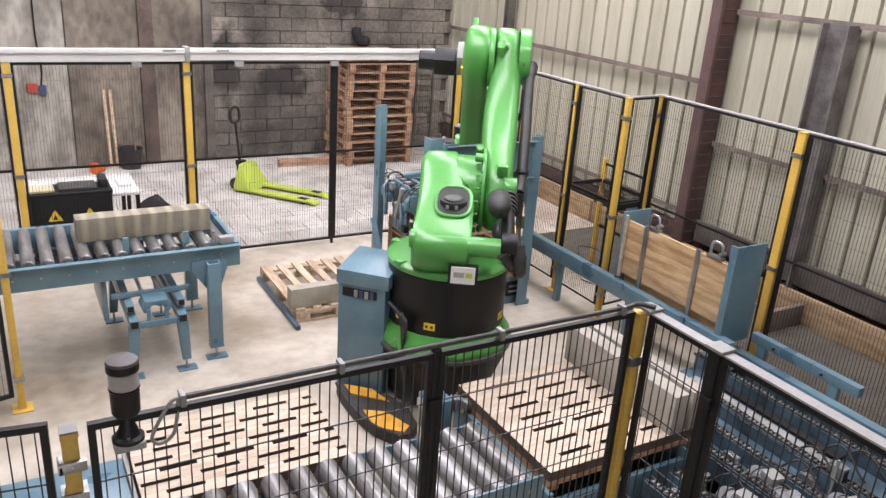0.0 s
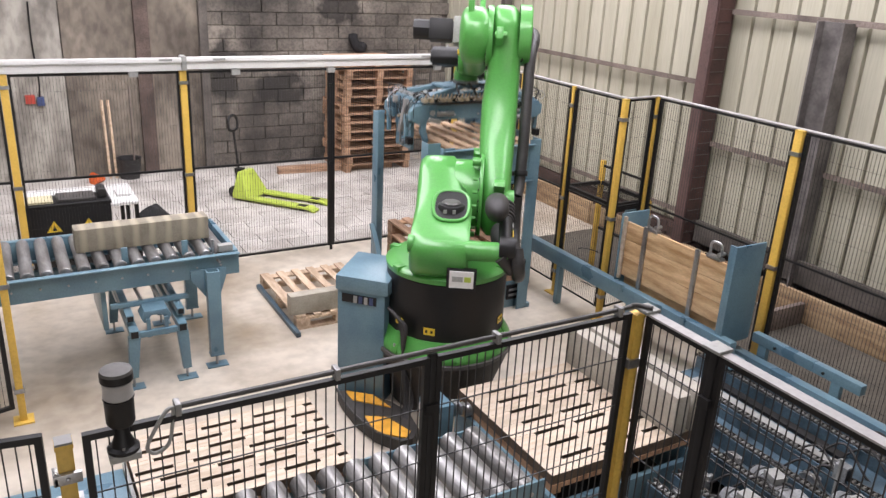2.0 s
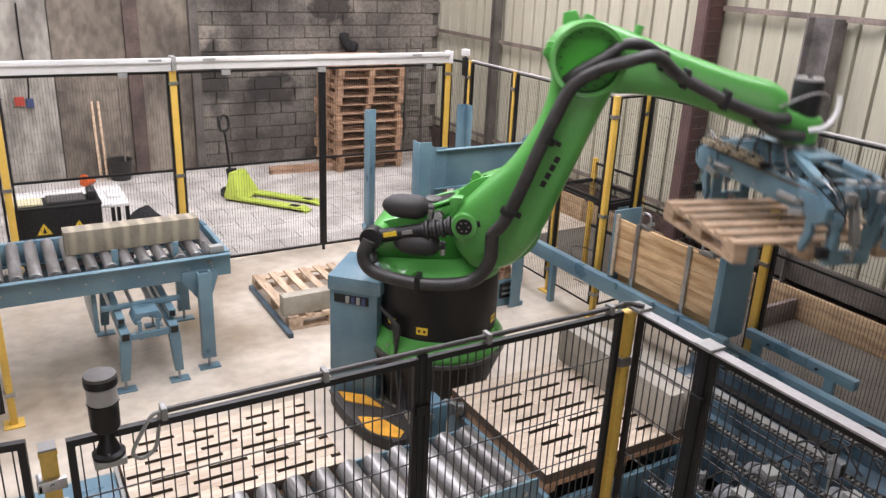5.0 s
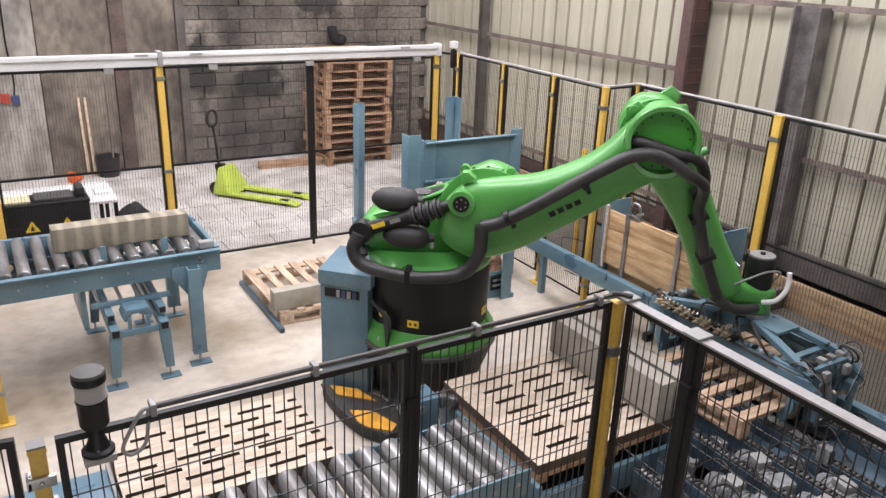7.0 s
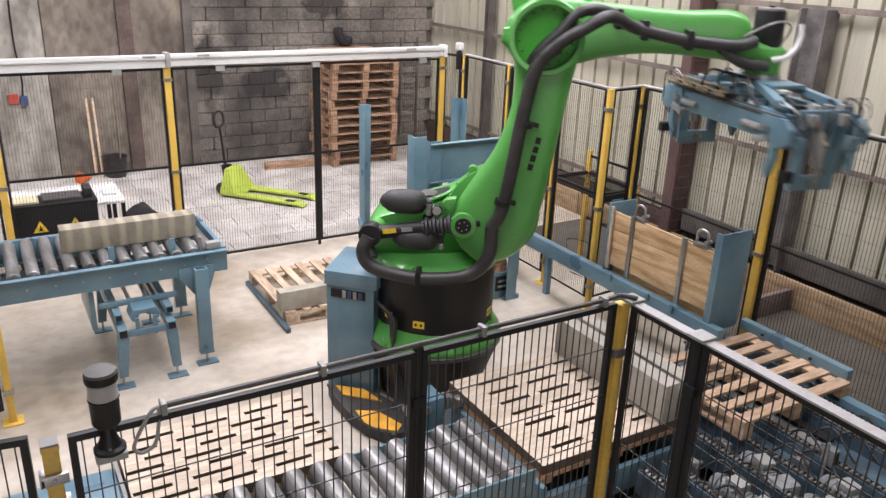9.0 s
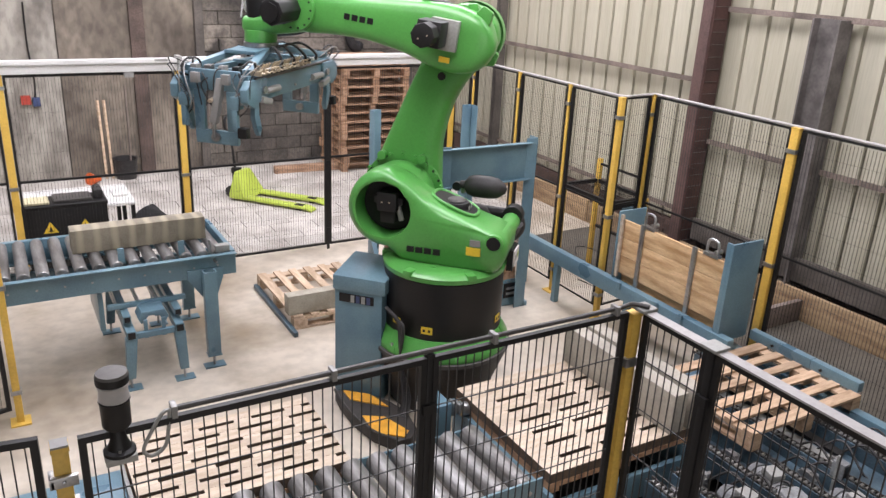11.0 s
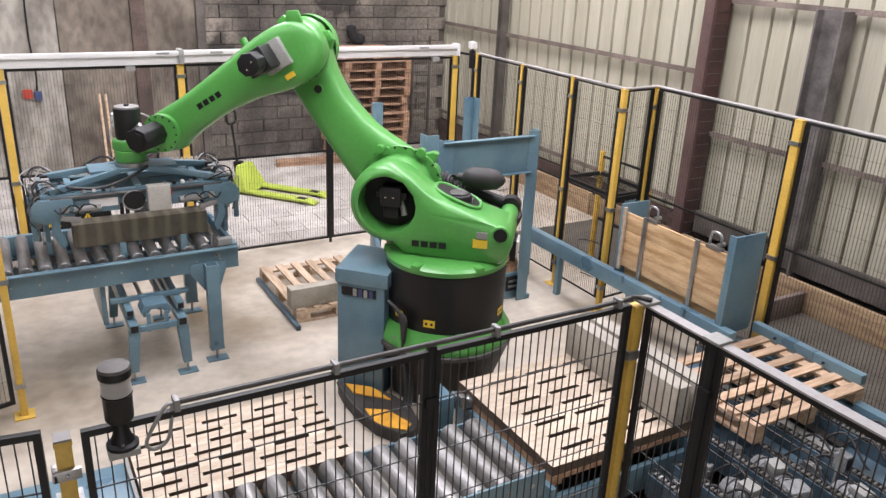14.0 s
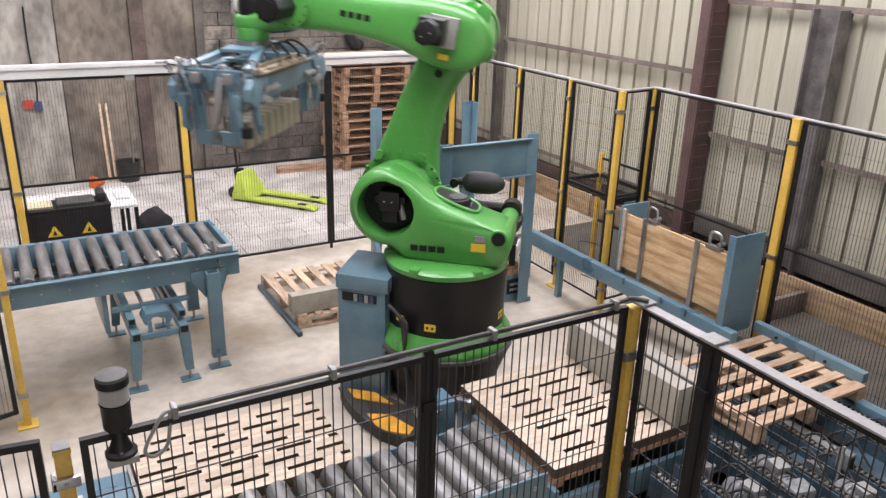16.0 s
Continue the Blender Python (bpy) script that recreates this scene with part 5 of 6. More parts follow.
# joint flange with bolts
Mesh().cyl((A2X, CY0 - 0.05, A2Z), (A2X, CY0 + 0.16, A2Z), 0.285, n=48).obj("joint_flange", GREEN, carousel, bevel=0.006)
for k in range(20):
    a = 2 * math.pi * k / 20
    Mesh().cyl((A2X + 0.345 * math.cos(a), CY0 - 0.03, A2Z + 0.345 * math.sin(a)), (A2X + 0.345 * math.cos(a), CY0 + 0.005, A2Z + 0.345 * math.sin(a)), 0.013, n=6).obj("joint_bolt", GREEN, carousel)
for a in (62, 118):
    Mesh().cyl((A2X + 0.36 * math.cos(radians(a)), CY0 - 0.045, A2Z + 0.36 * math.sin(radians(a))), (A2X + 0.36 * math.cos(radians(a)), CY0 + 0.02, A2Z + 0.36 * math.sin(radians(a))), 0.035, n=14).obj("stop_buffer", GREEN, carousel)
# right side: accumulators, hose along the base
for z, x in ((1.735, -0.2), (1.475, -0.1)):
    acc = Mesh().turned([(0.012, -0.2), (0.04, -0.185), (0.08, -0.13), (0.092, -0.06), (0.092, 0.07), (0.075, 0.12), (0.035, 0.15), (0.03, 0.19)], 24).obj("accumulator", RUBBER, carousel, "black gas accumulator")
    acc.matrix_basis = pose(x, -0.36 if z > 1.6 else -0.42, z, 0, 90, 0)
    Mesh().cyl((x + 0.17, -0.4, z), (x + 0.17, -0.4, z - 0.08), 0.022, n=10).obj("valve", STEEL, carousel)
Mesh().cyl((0.03, -0.40, 1.70), (0.03, -0.44, 1.70), 0.032, n=20).obj("pressure_gauge", DIAL, carousel)
Mesh().cyl((0.03, -0.395, 1.70), (0.03, -0.432, 1.70), 0.038, n=20).obj("gauge_bezel", BLACK, carousel)
Mesh().tube([(-0.46, -0.52, 1.5), (-0.5, -0.54, 1.38), (-0.42, -0.55, 1.27), (-0.15, -0.57, 1.22), (0.1, -0.56, 1.22), (0.32, -0.54, 1.27), (0.43, -0.535, 1.42), (0.44, -0.535, 1.64)], 0.05, 14, 8).obj("feed_hose", HOSE, carousel, "thick black ribbed hose")
Mesh().tube([(-0.5, -0.4, 1.45), (-0.47, -0.46, 1.38), (-0.44, -0.5, 1.32)], 0.05, 12).obj("hose_branch", HOSE, carousel)
Mesh().box(-0.1, -0.62, 1.16, -0.06, -0.49, 1.28).obj("hose_clamp", BLACK, carousel, bevel=0.004)

# link arm: origin at the shoulder joint, x along the arm
link_arm = limb([(-0.34, 0.05, -0.30, -0.40, 0), (-0.28, 0.17, -0.25, -0.43, 0), (-0.19, 0.255, -0.225, -0.46, 0), (0, 0.305, -0.215, -0.475, 0), (0.22, 0.275, -0.205, -0.48, -0.045), (0.5, 0.208, -0.19, -0.49, -0.09), (0.8, 0.183, -0.19, -0.495, -0.098), (1.02, 0.188, -0.21, -0.495, -0.076), (1.25, 0.228, -0.237, -0.49, -0.03), (1.40, 0.25, -0.232, -0.48, 0), (1.51, 0.2, -0.235, -0.46, 0), (1.57, 0.13, -0.25, -0.43, 0), (1.60, 0.04, -0.28, -0.38, 0)]).obj("link_arm", GREEN, robot, "green cast link arm", smooth=60)
Mesh().cyl((0, -0.245, 0), (0, -0.215, 0), 0.35, n=48).obj("shoulder_ring", GREEN, link_arm, bevel=0.008)
for k in range(24):
    a = 2 * math.pi * k / 24
    Mesh().cyl((0.335 * math.cos(a), -0.219, 0.335 * math.sin(a)), (0.335 * math.cos(a), -0.208, 0.335 * math.sin(a)), 0.011, n=6).obj("ring_bolt", BLACK, link_arm)
# elbow socket on the outer face
soc = Mesh()
n_ = 40
prof = [(0.25, -0.46), (0.25, -0.55), (0.24, -0.562), (0.212, -0.558), (0.203, -0.47)]
soc.v = [(L2 + 0.02 + r * math.cos(2 * math.pi * k / n_), y, r * math.sin(2 * math.pi * k / n_)) for r, y in prof for k in range(n_)]
soc.f = [(j * n_ + k, j * n_ + (k + 1) % n_, (j + 1) * n_ + (k + 1) % n_, (j + 1) * n_ + k) for j in range(len(prof) - 1) for k in range(n_)]
soc.obj("elbow_rim", GREEN, link_arm)
# Same cast green, darkened in colour for the shade inside the rim
Mesh().cyl((L2 + 0.02, -0.492, 0), (L2 + 0.02, -0.48, 0), 0.203, n=40).obj("elbow_disc", material("shaded_green_cast", (0.04, 0.30, 0.02), 0.5, vary=0.1, bump=0.05), link_arm, "green elbow disc, recess shade in its colour")
for k in range(16):
    a = 2 * math.pi * k / 16
    Mesh().cyl((L2 + 0.02 + 0.18 * math.cos(a), -0.497, 0.18 * math.sin(a)), (L2 + 0.02 + 0.18 * math.cos(a), -0.49, 0.18 * math.sin(a)), 0.008, n=6).obj("elbow_bolt", BLACK, link_arm)
Mesh().cyl((-0.066, -0.50, 0.2), (-0.066, -0.40, 0.2), 0.095, n=28).obj("balancer_eye", GREEN, link_arm, bevel=0.008)
Mesh().cyl((-0.066, -0.508, 0.2), (-0.066, -0.49, 0.2), 0.06, n=24).obj("balancer_pin", BLACK, link_arm)
for k in range(6):
    a = 2 * math.pi * k / 6
    Mesh().cyl((-0.066 + 0.035 * math.cos(a), -0.511, 0.2 + 0.035 * math.sin(a)), (-0.066 + 0.035 * math.cos(a), -0.507, 0.2 + 0.035 * math.sin(a)), 0.006, n=6).obj("pin_screw", STEEL, link_arm)
for s, r, zz in ((1.02, 0.032, -0.05), (1.16, 0.024, 0.05)):
    Mesh().cyl((s, -0.25, zz), (s, -0.198, zz), r + 0.008, n=20).obj("port_rim", GREEN, link_arm)
    # Black disc in the rim, drawn for the dark of an open port
    Mesh().cyl((s, -0.25, zz), (s, -0.196, zz), r, n=20).obj("port", BLACK, link_arm)
Mesh().prism([(-0.02, 0.31), (0.1, 0.3), (0.07, 0.37), (0.03, 0.39)], -0.42, -0.33, XZ).obj("lifting_lug", GREEN, link_arm, bevel=0.012)
Mesh().prism([(1.2, 0.2), (1.36, 0.22), (1.33, 0.285), (1.24, 0.28)], -0.33, -0.27, XZ).obj("stop_lug", GREEN, link_arm, bevel=0.012)
Mesh().cyl((1.28, -0.36, 0.25), (1.28, -0.26, 0.25), 0.028, n=12).obj("stop_buffer", GREEN, link_arm)
Mesh().tube([(0.0, -0.535, 0.0), (0.12, -0.55, -0.03), (0.38, -0.56, -0.025), (0.7, -0.565, 0.0), (0.92, -0.565, 0.012), (1.13, -0.57, 0.015), (1.25, -0.585, -0.02), (1.33, -0.6, -0.085)], 0.047, 14, 8).obj("arm_hose", HOSE, link_arm, "thick black ribbed hose")
for s in (0.2, 0.78):
    Mesh().cyl((s - 0.02, -0.557, -0.02), (s + 0.02, -0.557, -0.02), 0.056, n=20).box(s - 0.015, -0.52, -0.12, s + 0.015, -0.48, -0.03).obj("hose_clamp", BLACK, link_arm, bevel=0.003)
for k in range(4):
    Mesh().box(0.46 + 0.065 * k, -0.4965, -0.165, 0.505 + 0.065 * k, -0.47, -0.128).obj("mark_bar", BLACK, link_arm)

# forearm: origin at the elbow, x along the forearm
F0, F1 = -0.225, 0.03
forearm = limb([(-0.275, 0.05, -0.17, -0.02, 0), (-0.23, 0.14, F0, F1 - 0.02, 0), (-0.15, 0.21, F0, F1, 0), (0, 0.245, F0, F1 + 0.01, 0), (0.18, 0.235, F0, F1 + 0.01, 0.01), (0.4, 0.19, F0 + 0.01, F1, 0.03), (0.7, 0.155, F0 + 0.02, F1, 0.03), (1.0, 0.15, F0 + 0.02, F1, 0.01), (1.15, 0.165, F0 + 0.02, F1, 0), (1.30, 0.165, F0 + 0.02, F1, 0), (1.40, 0.12, F0 + 0.03, F1 - 0.01, 0), (1.43, 0.04, F0 + 0.06, F1 - 0.06, 0)]).obj("forearm", GREEN, robot, "green cast forearm", smooth=60)
Mesh().cyl((0, F0 - 0.02, 0), (0, F0 + 0.03, 0), 0.25, n=48).obj("elbow_flange", GREEN, forearm, bevel=0.006)
for k in range(22):
    a = 2 * math.pi * k / 22
    Mesh().cyl((0.233 * math.cos(a), F0 - 0.02, 0.233 * math.sin(a)), (0.233 * math.cos(a), F0 + 0.035, 0.233 * math.sin(a)), 0.011, n=6).obj("flange_bolt", BLACK, forearm)
m3 = Mesh().cyl((0.14, 0.06, 0.05), (0.14, 0.44, 0.05), 0.088, n=8).box(0.05, 0.1, -0.04, 0.23, 0.3, 0.14).obj("elbow_motor", BLACK, forearm, "black elbow servo motor", bevel=0.012)
Mesh().box(-0.02, 0.02, -0.07, 0.19, 0.09, 0.15).obj("motor_mount", GREY, forearm, bevel=0.01)
for dx, dz in ((0.1, 0.03), (0.16, 0.0)):
    Mesh().box(dx, 0.44, dz + 0.02, dx + 0.01, 0.442, dz + 0.03).obj("motor_mark", PALE, forearm)
Mesh().box(0.02, 0.03, -0.16, 0.1, 0.046, -0.12).obj("orange_label", LABEL, forearm)
Mesh().prism([(-0.12, 0.19), (0.02, 0.22), (-0.02, 0.27), (-0.08, 0.28)], -0.17, -0.12, XZ).obj("lifting_lug", GREEN, forearm, bevel=0.012)
Mesh().prism([(-0.21, 0.12), (-0.1, 0.22), (-0.15, 0.28), (-0.23, 0.24)], -0.08, -0.03, XZ).obj("stop_lug", GREEN, forearm, bevel=0.012)
Mesh().cyl((0.3, -0.1, 0.2), (0.3, -0.1, 0.29), 0.03, n=14).obj("eye_bolt", GREEN, forearm)
for k in range(4):
    Mesh().box(0.83 - 0.062 * k, F1 - 0.008, 0.0, 0.83 - 0.062 * k + 0.045, F1 + 0.0035, 0.045).obj("mark_bar", BLACK, forearm)
Mesh().tube([(0.04, -0.6, -0.05), (0.13, -0.61, 0.02), (0.26, -0.6, 0.09), (0.385, -0.52, 0.145), (0.48, -0.42, 0.13), (0.62, -0.33, 0.06), (0.95, -0.3, -0.02), (1.18, -0.28, -0.05), (1.32, -0.26, -0.06), (1.44, -0.2, -0.04)], 0.042, 14, 8).obj("forearm_hose", HOSE, forearm, "thick black ribbed hose")
Mesh().tube([(-0.11, -0.47, -0.19), (-0.04, -0.53, -0.08), (0.1, -0.55, 0.06), (0.2, -0.53, 0.17), (0.33, -0.45, 0.19), (0.46, -0.38, 0.15)], 0.04, 12, 8).obj("second_hose", HOSE, forearm)
for s, z in ((0.5, 0.12), (0.68, 0.045), (0.98, -0.02)):
    Mesh().box(s - 0.02, -0.35, z - 0.065, s + 0.02, F0 + 0.03, z + 0.065).obj("hose_bracket", BLACK, forearm, bevel=0.005)

# wrist, held level: origin at the wrist joint
wrist = limb([(-0.19, 0.06, -0.15, -0.02, 0), (-0.14, 0.14, -0.19, 0.01, 0), (0, 0.175, -0.2, 0.03, 0), (0.1, 0.14, -0.18, 0.05, -0.05), (0.19, 0.085, -0.15, 0.09, -0.115), (0.32, 0.07, -0.13, 0.125, -0.13), (0.43, 0.065, -0.09, 0.09, -0.13), (0.46, 0.03, -0.04, 0.04, -0.13)]).obj("wrist", GREEN, robot, "green wrist casting", smooth=60)
Mesh().cyl((0, 0.02, 0), (0, 0.075, 0), 0.155, n=36).obj("wrist_ring", GREEN, wrist, bevel=0.008)
for k in range(14):
    a = 2 * math.pi * k / 14
    Mesh().cyl((0.135 * math.cos(a), 0.07, 0.135 * math.sin(a)), (0.135 * math.cos(a), 0.082, 0.135 * math.sin(a)), 0.008, n=6).obj("ring_bolt", BLACK, wrist)
Mesh().cyl((0.04, 0.06, 0), (0.06, 0.34, -0.01), 0.1, n=8).obj("tilt_motor", BLACK, wrist, "black wrist servo motor", bevel=0.012)
Mesh().cyl((0.06, 0.34, -0.01), (0.06, 0.36, -0.01), 0.07, n=8).obj("motor_face", BLACK, wrist)
Mesh().cyl((FX, 0, -0.17), (FX, 0, -0.262), 0.125, n=36).obj("flange_neck", GREEN, wrist, bevel=0.006)
Mesh().cyl((FX, 0, -0.1), (FX, 0, 0.17), 0.105, n=12).obj("turning_motor", BLACK, wrist, "black upright servo motor", bevel=0.01)
Mesh().cyl((FX, 0, 0.17), (FX, 0, 0.186), 0.095, n=24).obj("motor_cap", LENS, wrist, bevel=0.004)
Mesh().cyl((FX, 0, 0.186), (FX, 0, 0.2), 0.02, n=10).obj("cap_knob", BLACK, wrist)
Mesh().tube([(FX + 0.02, -0.12, -0.16), (FX + 0.11, -0.14, -0.13), (FX + 0.17, -0.13, -0.06), (FX + 0.19, -0.11, 0.02), (FX + 0.185, -0.1, 0.09)], 0.02, 10).obj("white_hose", WHITE, wrist, "white corrugated hose")
Mesh().tube([(0.1, -0.2, 0.0), (FX, -0.16, 0.1), (FX + 0.14, -0.04, 0.06), (FX + 0.12, 0.08, -0.08)], 0.008, 6).obj("sensor_cable", LENS, wrist)
Mesh().cyl((0.2, 0.12, 0.02), (0.1, 0.2, 0.09), 0.016, n=8).obj("plug", STEEL, wrist)
Mesh().tube([(-0.05, -0.26, -0.08), (0.1, -0.25, -0.17), (0.22, -0.2, -0.19), (0.3, -0.14, -0.2)], 0.038, 12).obj("wrist_hose", HOSE, wrist)

# spring balancer between column and link arm: origin at its rear pin, x towards the arm
balancer = Mesh().cyl((0, 0, 0), (0.40, 0, 0), 0.052, n=24).obj("balancer", BLACK, robot, "black hydropneumatic balancer cylinder")
Mesh().cyl((0, 0.05, 0), (0, -0.07, 0), 0.085, n=28).obj("rear_eye", BLACK, balancer, bevel=0.008)
for k in range(9):
    Mesh().cyl((0.39 + 0.028 * k, 0, 0), (0.41 + 0.028 * k, 0, 0), 0.075 if k % 2 else 0.06, n=20).obj("bellows_fold", RUBBER, balancer)
Mesh().cyl((0.6, 0, 0), (0.82, 0, 0), 0.04, n=16).obj("piston_rod", BLACK, balancer)
Mesh().box(0.1, -0.056, 0.0, 0.2, -0.05, 0.035).obj("yellow_label", LABEL, balancer)
Mesh().box(0.24, -0.056, 0.0, 0.32, -0.05, 0.03).obj("grey_label", LENS, balancer)

# ---- gripper: origin at the flange, x along its beam ----
gripper = thing("clamp_gripper", "blue steel clamp gripper with hoses and pneumatic cylinders", "gripper", pose(0, 0, 0))
Mesh().cyl((0, 0, -0.03), (0, 0, 0.0095), 0.135, n=32).obj("adapter", STEEL, gripper)
Mesh().prism([(-0.34, -0.13), (0.34, -0.13), (0.34, 0.13), (-0.34, 0.13)], -0.06, -0.03, lambda u, v, d: (u, v, d)).obj("top_plate", BLUE, gripper, bevel=0.004)
for sx in (-1, 1):
    for sy in (-1, 1):
        Mesh().bar((sx * 0.12, sy * 0.1, -0.045), (sx * 0.66, sy * 0.24, -0.15), 0.065, 0.05).obj("brace", BLUE, gripper, bevel=0.003)
for sy in (-1, 1):
    y = sy * 0.24
    Mesh().bar((-0.72, y, -0.2), (0.72, y, -0.2), 0.06, 0.06).obj("upper_tube", BLUE, gripper, bevel=0.005)
    for a, b in ((-0.7, -0.16), (0.16, 0.7)):
        Mesh().box(a, y - 0.025, -0.36, b, y + 0.025, -0.235).obj("lower_beam", BLUE, gripper, bevel=0.005)
    Mesh().box(-0.16, y - 0.012, -0.30, 0.16, y + 0.012, -0.235).obj("middle_web", BLUE, gripper)
    Mesh().cyl((-0.66, y * 1.18, -0.2), (0.66, y * 1.18, -0.2), 0.014, n=10).obj("guide_rod", PIPE, gripper)
for x in (-0.5, 0.0, 0.5):
    Mesh().bar((x, -0.24, -0.17), (x, 0.24, -0.17), 0.05, 0.03).obj("cross_tie", BLUE, gripper)
for sx in (-1, 1):
    x = sx * 0.70
    arm = Mesh()
    arm.box(x - 0.018, -0.20, -0.30, x + 0.018, 0.20, -0.14).box(x - 0.018, -0.17, -0.62, x + 0.018, -0.09, -0.30).box(x - 0.018, 0.09, -0.62, x + 0.018, 0.17, -0.30).box(x - 0.018, -0.17, -0.73, x + 0.018, 0.17, -0.62)
    arm.obj("end_arm", BLUE, gripper, "blue U-shaped end arm", bevel=0.006)
    Mesh().cyl((x - 0.04, 0, -0.67), (x + 0.04, 0, -0.67), 0.035, n=16).obj("pivot_pin", STEEL, gripper)
    for sy in (-1, 1):
        hook = Mesh().prism([(0, -0.3), (0.06, -0.34), (0.075, -0.5), (0.03, -0.62), (0.0, -0.66), (-0.025, -0.6), (0.01, -0.48)], sy * 0.27 - 0.02, sy * 0.27 + 0.02, (lambda sg: lambda u, v, d: (sg * (0.6 + u), d, v))(sx)).obj("clamp_jaw", BLUE, gripper, bevel=0.005)
    Mesh().bar((sx * 0.46, -0.3, -0.4), (sx * 0.6, -0.3, -0.36), 0.05, 0.05).obj("jaw_cylinder", LENS, gripper, bevel=0.008)
    Mesh().bar((sx * 0.46, 0.3, -0.4), (sx * 0.6, 0.3, -0.36), 0.05, 0.05).obj("jaw_cylinder", LENS, gripper, bevel=0.008)
    for sy in (-1, 1):
        Mesh().box(sx * 0.77 - 0.04, sy * 0.2 - 0.035, -0.42, sx * 0.77 + 0.04, sy * 0.2 + 0.035, -0.32).box(sx * 0.79 - 0.02, sy * 0.2 - 0.02, -0.58, sx * 0.79 + 0.02, sy * 0.2 + 0.02, -0.42).obj("pallet_claw", BLUE, gripper, bevel=0.006)
    for k in range(3):
        Mesh().cyl((sx * 0.72, -0.24 + 0.24 * k, -0.36), (sx * 0.79, -0.24 + 0.24 * k, -0.37), 0.016, n=8).obj("fitting", BRASS if k == 1 else STEEL, gripper)
    for sy in (-1, 1):
        Mesh().prism([(0.5, -0.2), (0.74, -0.2), (0.8, -0.26), (0.8, -0.36), (0.7, -0.42), (0.62, -0.38), (0.5, -0.36)], sy * 0.275 - 0.03, sy * 0.275 + 0.03, (lambda sg: lambda u, v, d: (sg * u, d, v))(sx)).obj("shoulder_block", BLUE, gripper, bevel=0.01)
        Mesh().cyl((sx * 0.56, sy * 0.31, -0.29), (sx * 0.56, sy * 0.325, -0.29), 0.03, n=16).obj("pivot_boss", STEEL, gripper)
        Mesh().cyl((sx * 0.3, sy * 0.29, -0.31), (sx * 0.5, sy * 0.29, -0.31), 0.028, n=14).obj("drive_cylinder", LENS, gripper, bevel=0.004)
        Mesh().box(sx * 0.76 - 0.02, sy * 0.12 - 0.03, -0.24, sx * 0.76 + 0.02, sy * 0.12 + 0.03, -0.16).obj("terminal_block", LENS, gripper, bevel=0.004)
        for k in range(4):
            r = random.Random(k * 7 + sx * 3 + sy)
            Mesh().tube([(sx * 0.55, sy * 0.25, -0.16), (sx * r.uniform(0.6, 0.72), sy * r.uniform(0.2, 0.36), r.uniform(-0.12, -0.06)), (sx * r.uniform(0.74, 0.84), sy * r.uniform(0.16, 0.34), r.uniform(-0.24, -0.14)), (sx * r.uniform(0.76, 0.84), sy * r.uniform(0.1, 0.3), r.uniform(-0.42, -0.3)), (sx * 0.76, sy * 0.2, -0.5)], r.uniform(0.003, 0.006), 6).obj("air_hose", (RUBBER, STEEL, LENS, BLACK)[k % 4], gripper)
            Mesh().box(sx * (0.2 + 0.07 * k) - 0.014, sy * 0.27 - 0.02, -0.165, sx * (0.2 + 0.07 * k) + 0.014, sy * 0.27 + 0.02, -0.14).obj("cable_clip", (STEEL, BLACK, WHITE)[k % 3], gripper)
    Mesh().box(sx * 0.78 - 0.03, 0.22, -0.64, sx * 0.78 + 0.03, 0.29, -0.56).obj("sensor_block", BLACK, gripper, bevel=0.004)
    for k in range(4):
        r = random.Random(k + 20 * sx)
        y0 = -0.2 + 0.08 * k
        Mesh().tube([(sx * (0.42 + 0.04 * k), y0, -0.165), (sx * 0.6, y0 + r.uniform(-0.05, 0.05), -0.12 - r.uniform(0, 0.05)), (sx * (0.70 + 0.02 * r.random()), y0 * 0.8, -0.13 - r.uniform(0, 0.06)), (sx * (0.735 + 0.03 * r.random()), y0 * 0.7 + r.uniform(-0.08, 0.08), -0.26), (sx * 0.73, y0 * 0.5, -0.42)], 0.005, 7).obj("air_hose", RUBBER, gripper)
    for k in range(3):
        a0 = 0.6 * k
        Mesh().tube([(sx * 0.69 + 0.075 * math.cos(a0 + b), (0.23 if k % 2 else -0.23) + 0.02 * k + 0.03 * math.sin(b), -0.13 + 0.07 * math.sin(a0 + b)) for b in [2 * math.pi * q / 8 for q in range(8)]], 0.008, 6).obj("hose_coil", RUBBER, gripper)
    for k in range(4):
        Mesh().box(sx * 0.66 - 0.03, -0.2 + 0.11 * k, -0.165, sx * 0.66 + 0.03, -0.15 + 0.11 * k, -0.11).obj("valve_block", (LENS, STEEL, GREY, BLACK)[k], gripper, bevel=0.004)
    Mesh().cyl((sx * 0.76, 0.012, -0.53), (sx * 0.755, 0.0, -0.67), 0.013, n=10).obj("piston_rod", STEEL, gripper)
    Mesh().bar((sx * 0.72, 0.06, -0.2), (sx * 0.76, 0.01, -0.55), 0.055, 0.055).obj("slanted_cylinder", LENS, gripper, "pale grey slanted cylinder", bevel=0.01)
    for k in range(2):
        Mesh().tube([(sx * 0.66, -0.28, -0.25), (sx * (0.6 - 0.1 * k), -0.33, -0.32), (sx * (0.52 - 0.1 * k), -0.34, -0.25), (sx * (0.46 - 0.12 * k), -0.31, -0.3), (sx * 0.5, -0.3, -0.38)], 0.006, 6).obj("signal_cable", BLACK, gripper)
Mesh().box(0.05, -0.34, -0.38, 0.23, -0.25, -0.15).obj("valve_box", CREAMBOX, gripper, bevel=0.008)
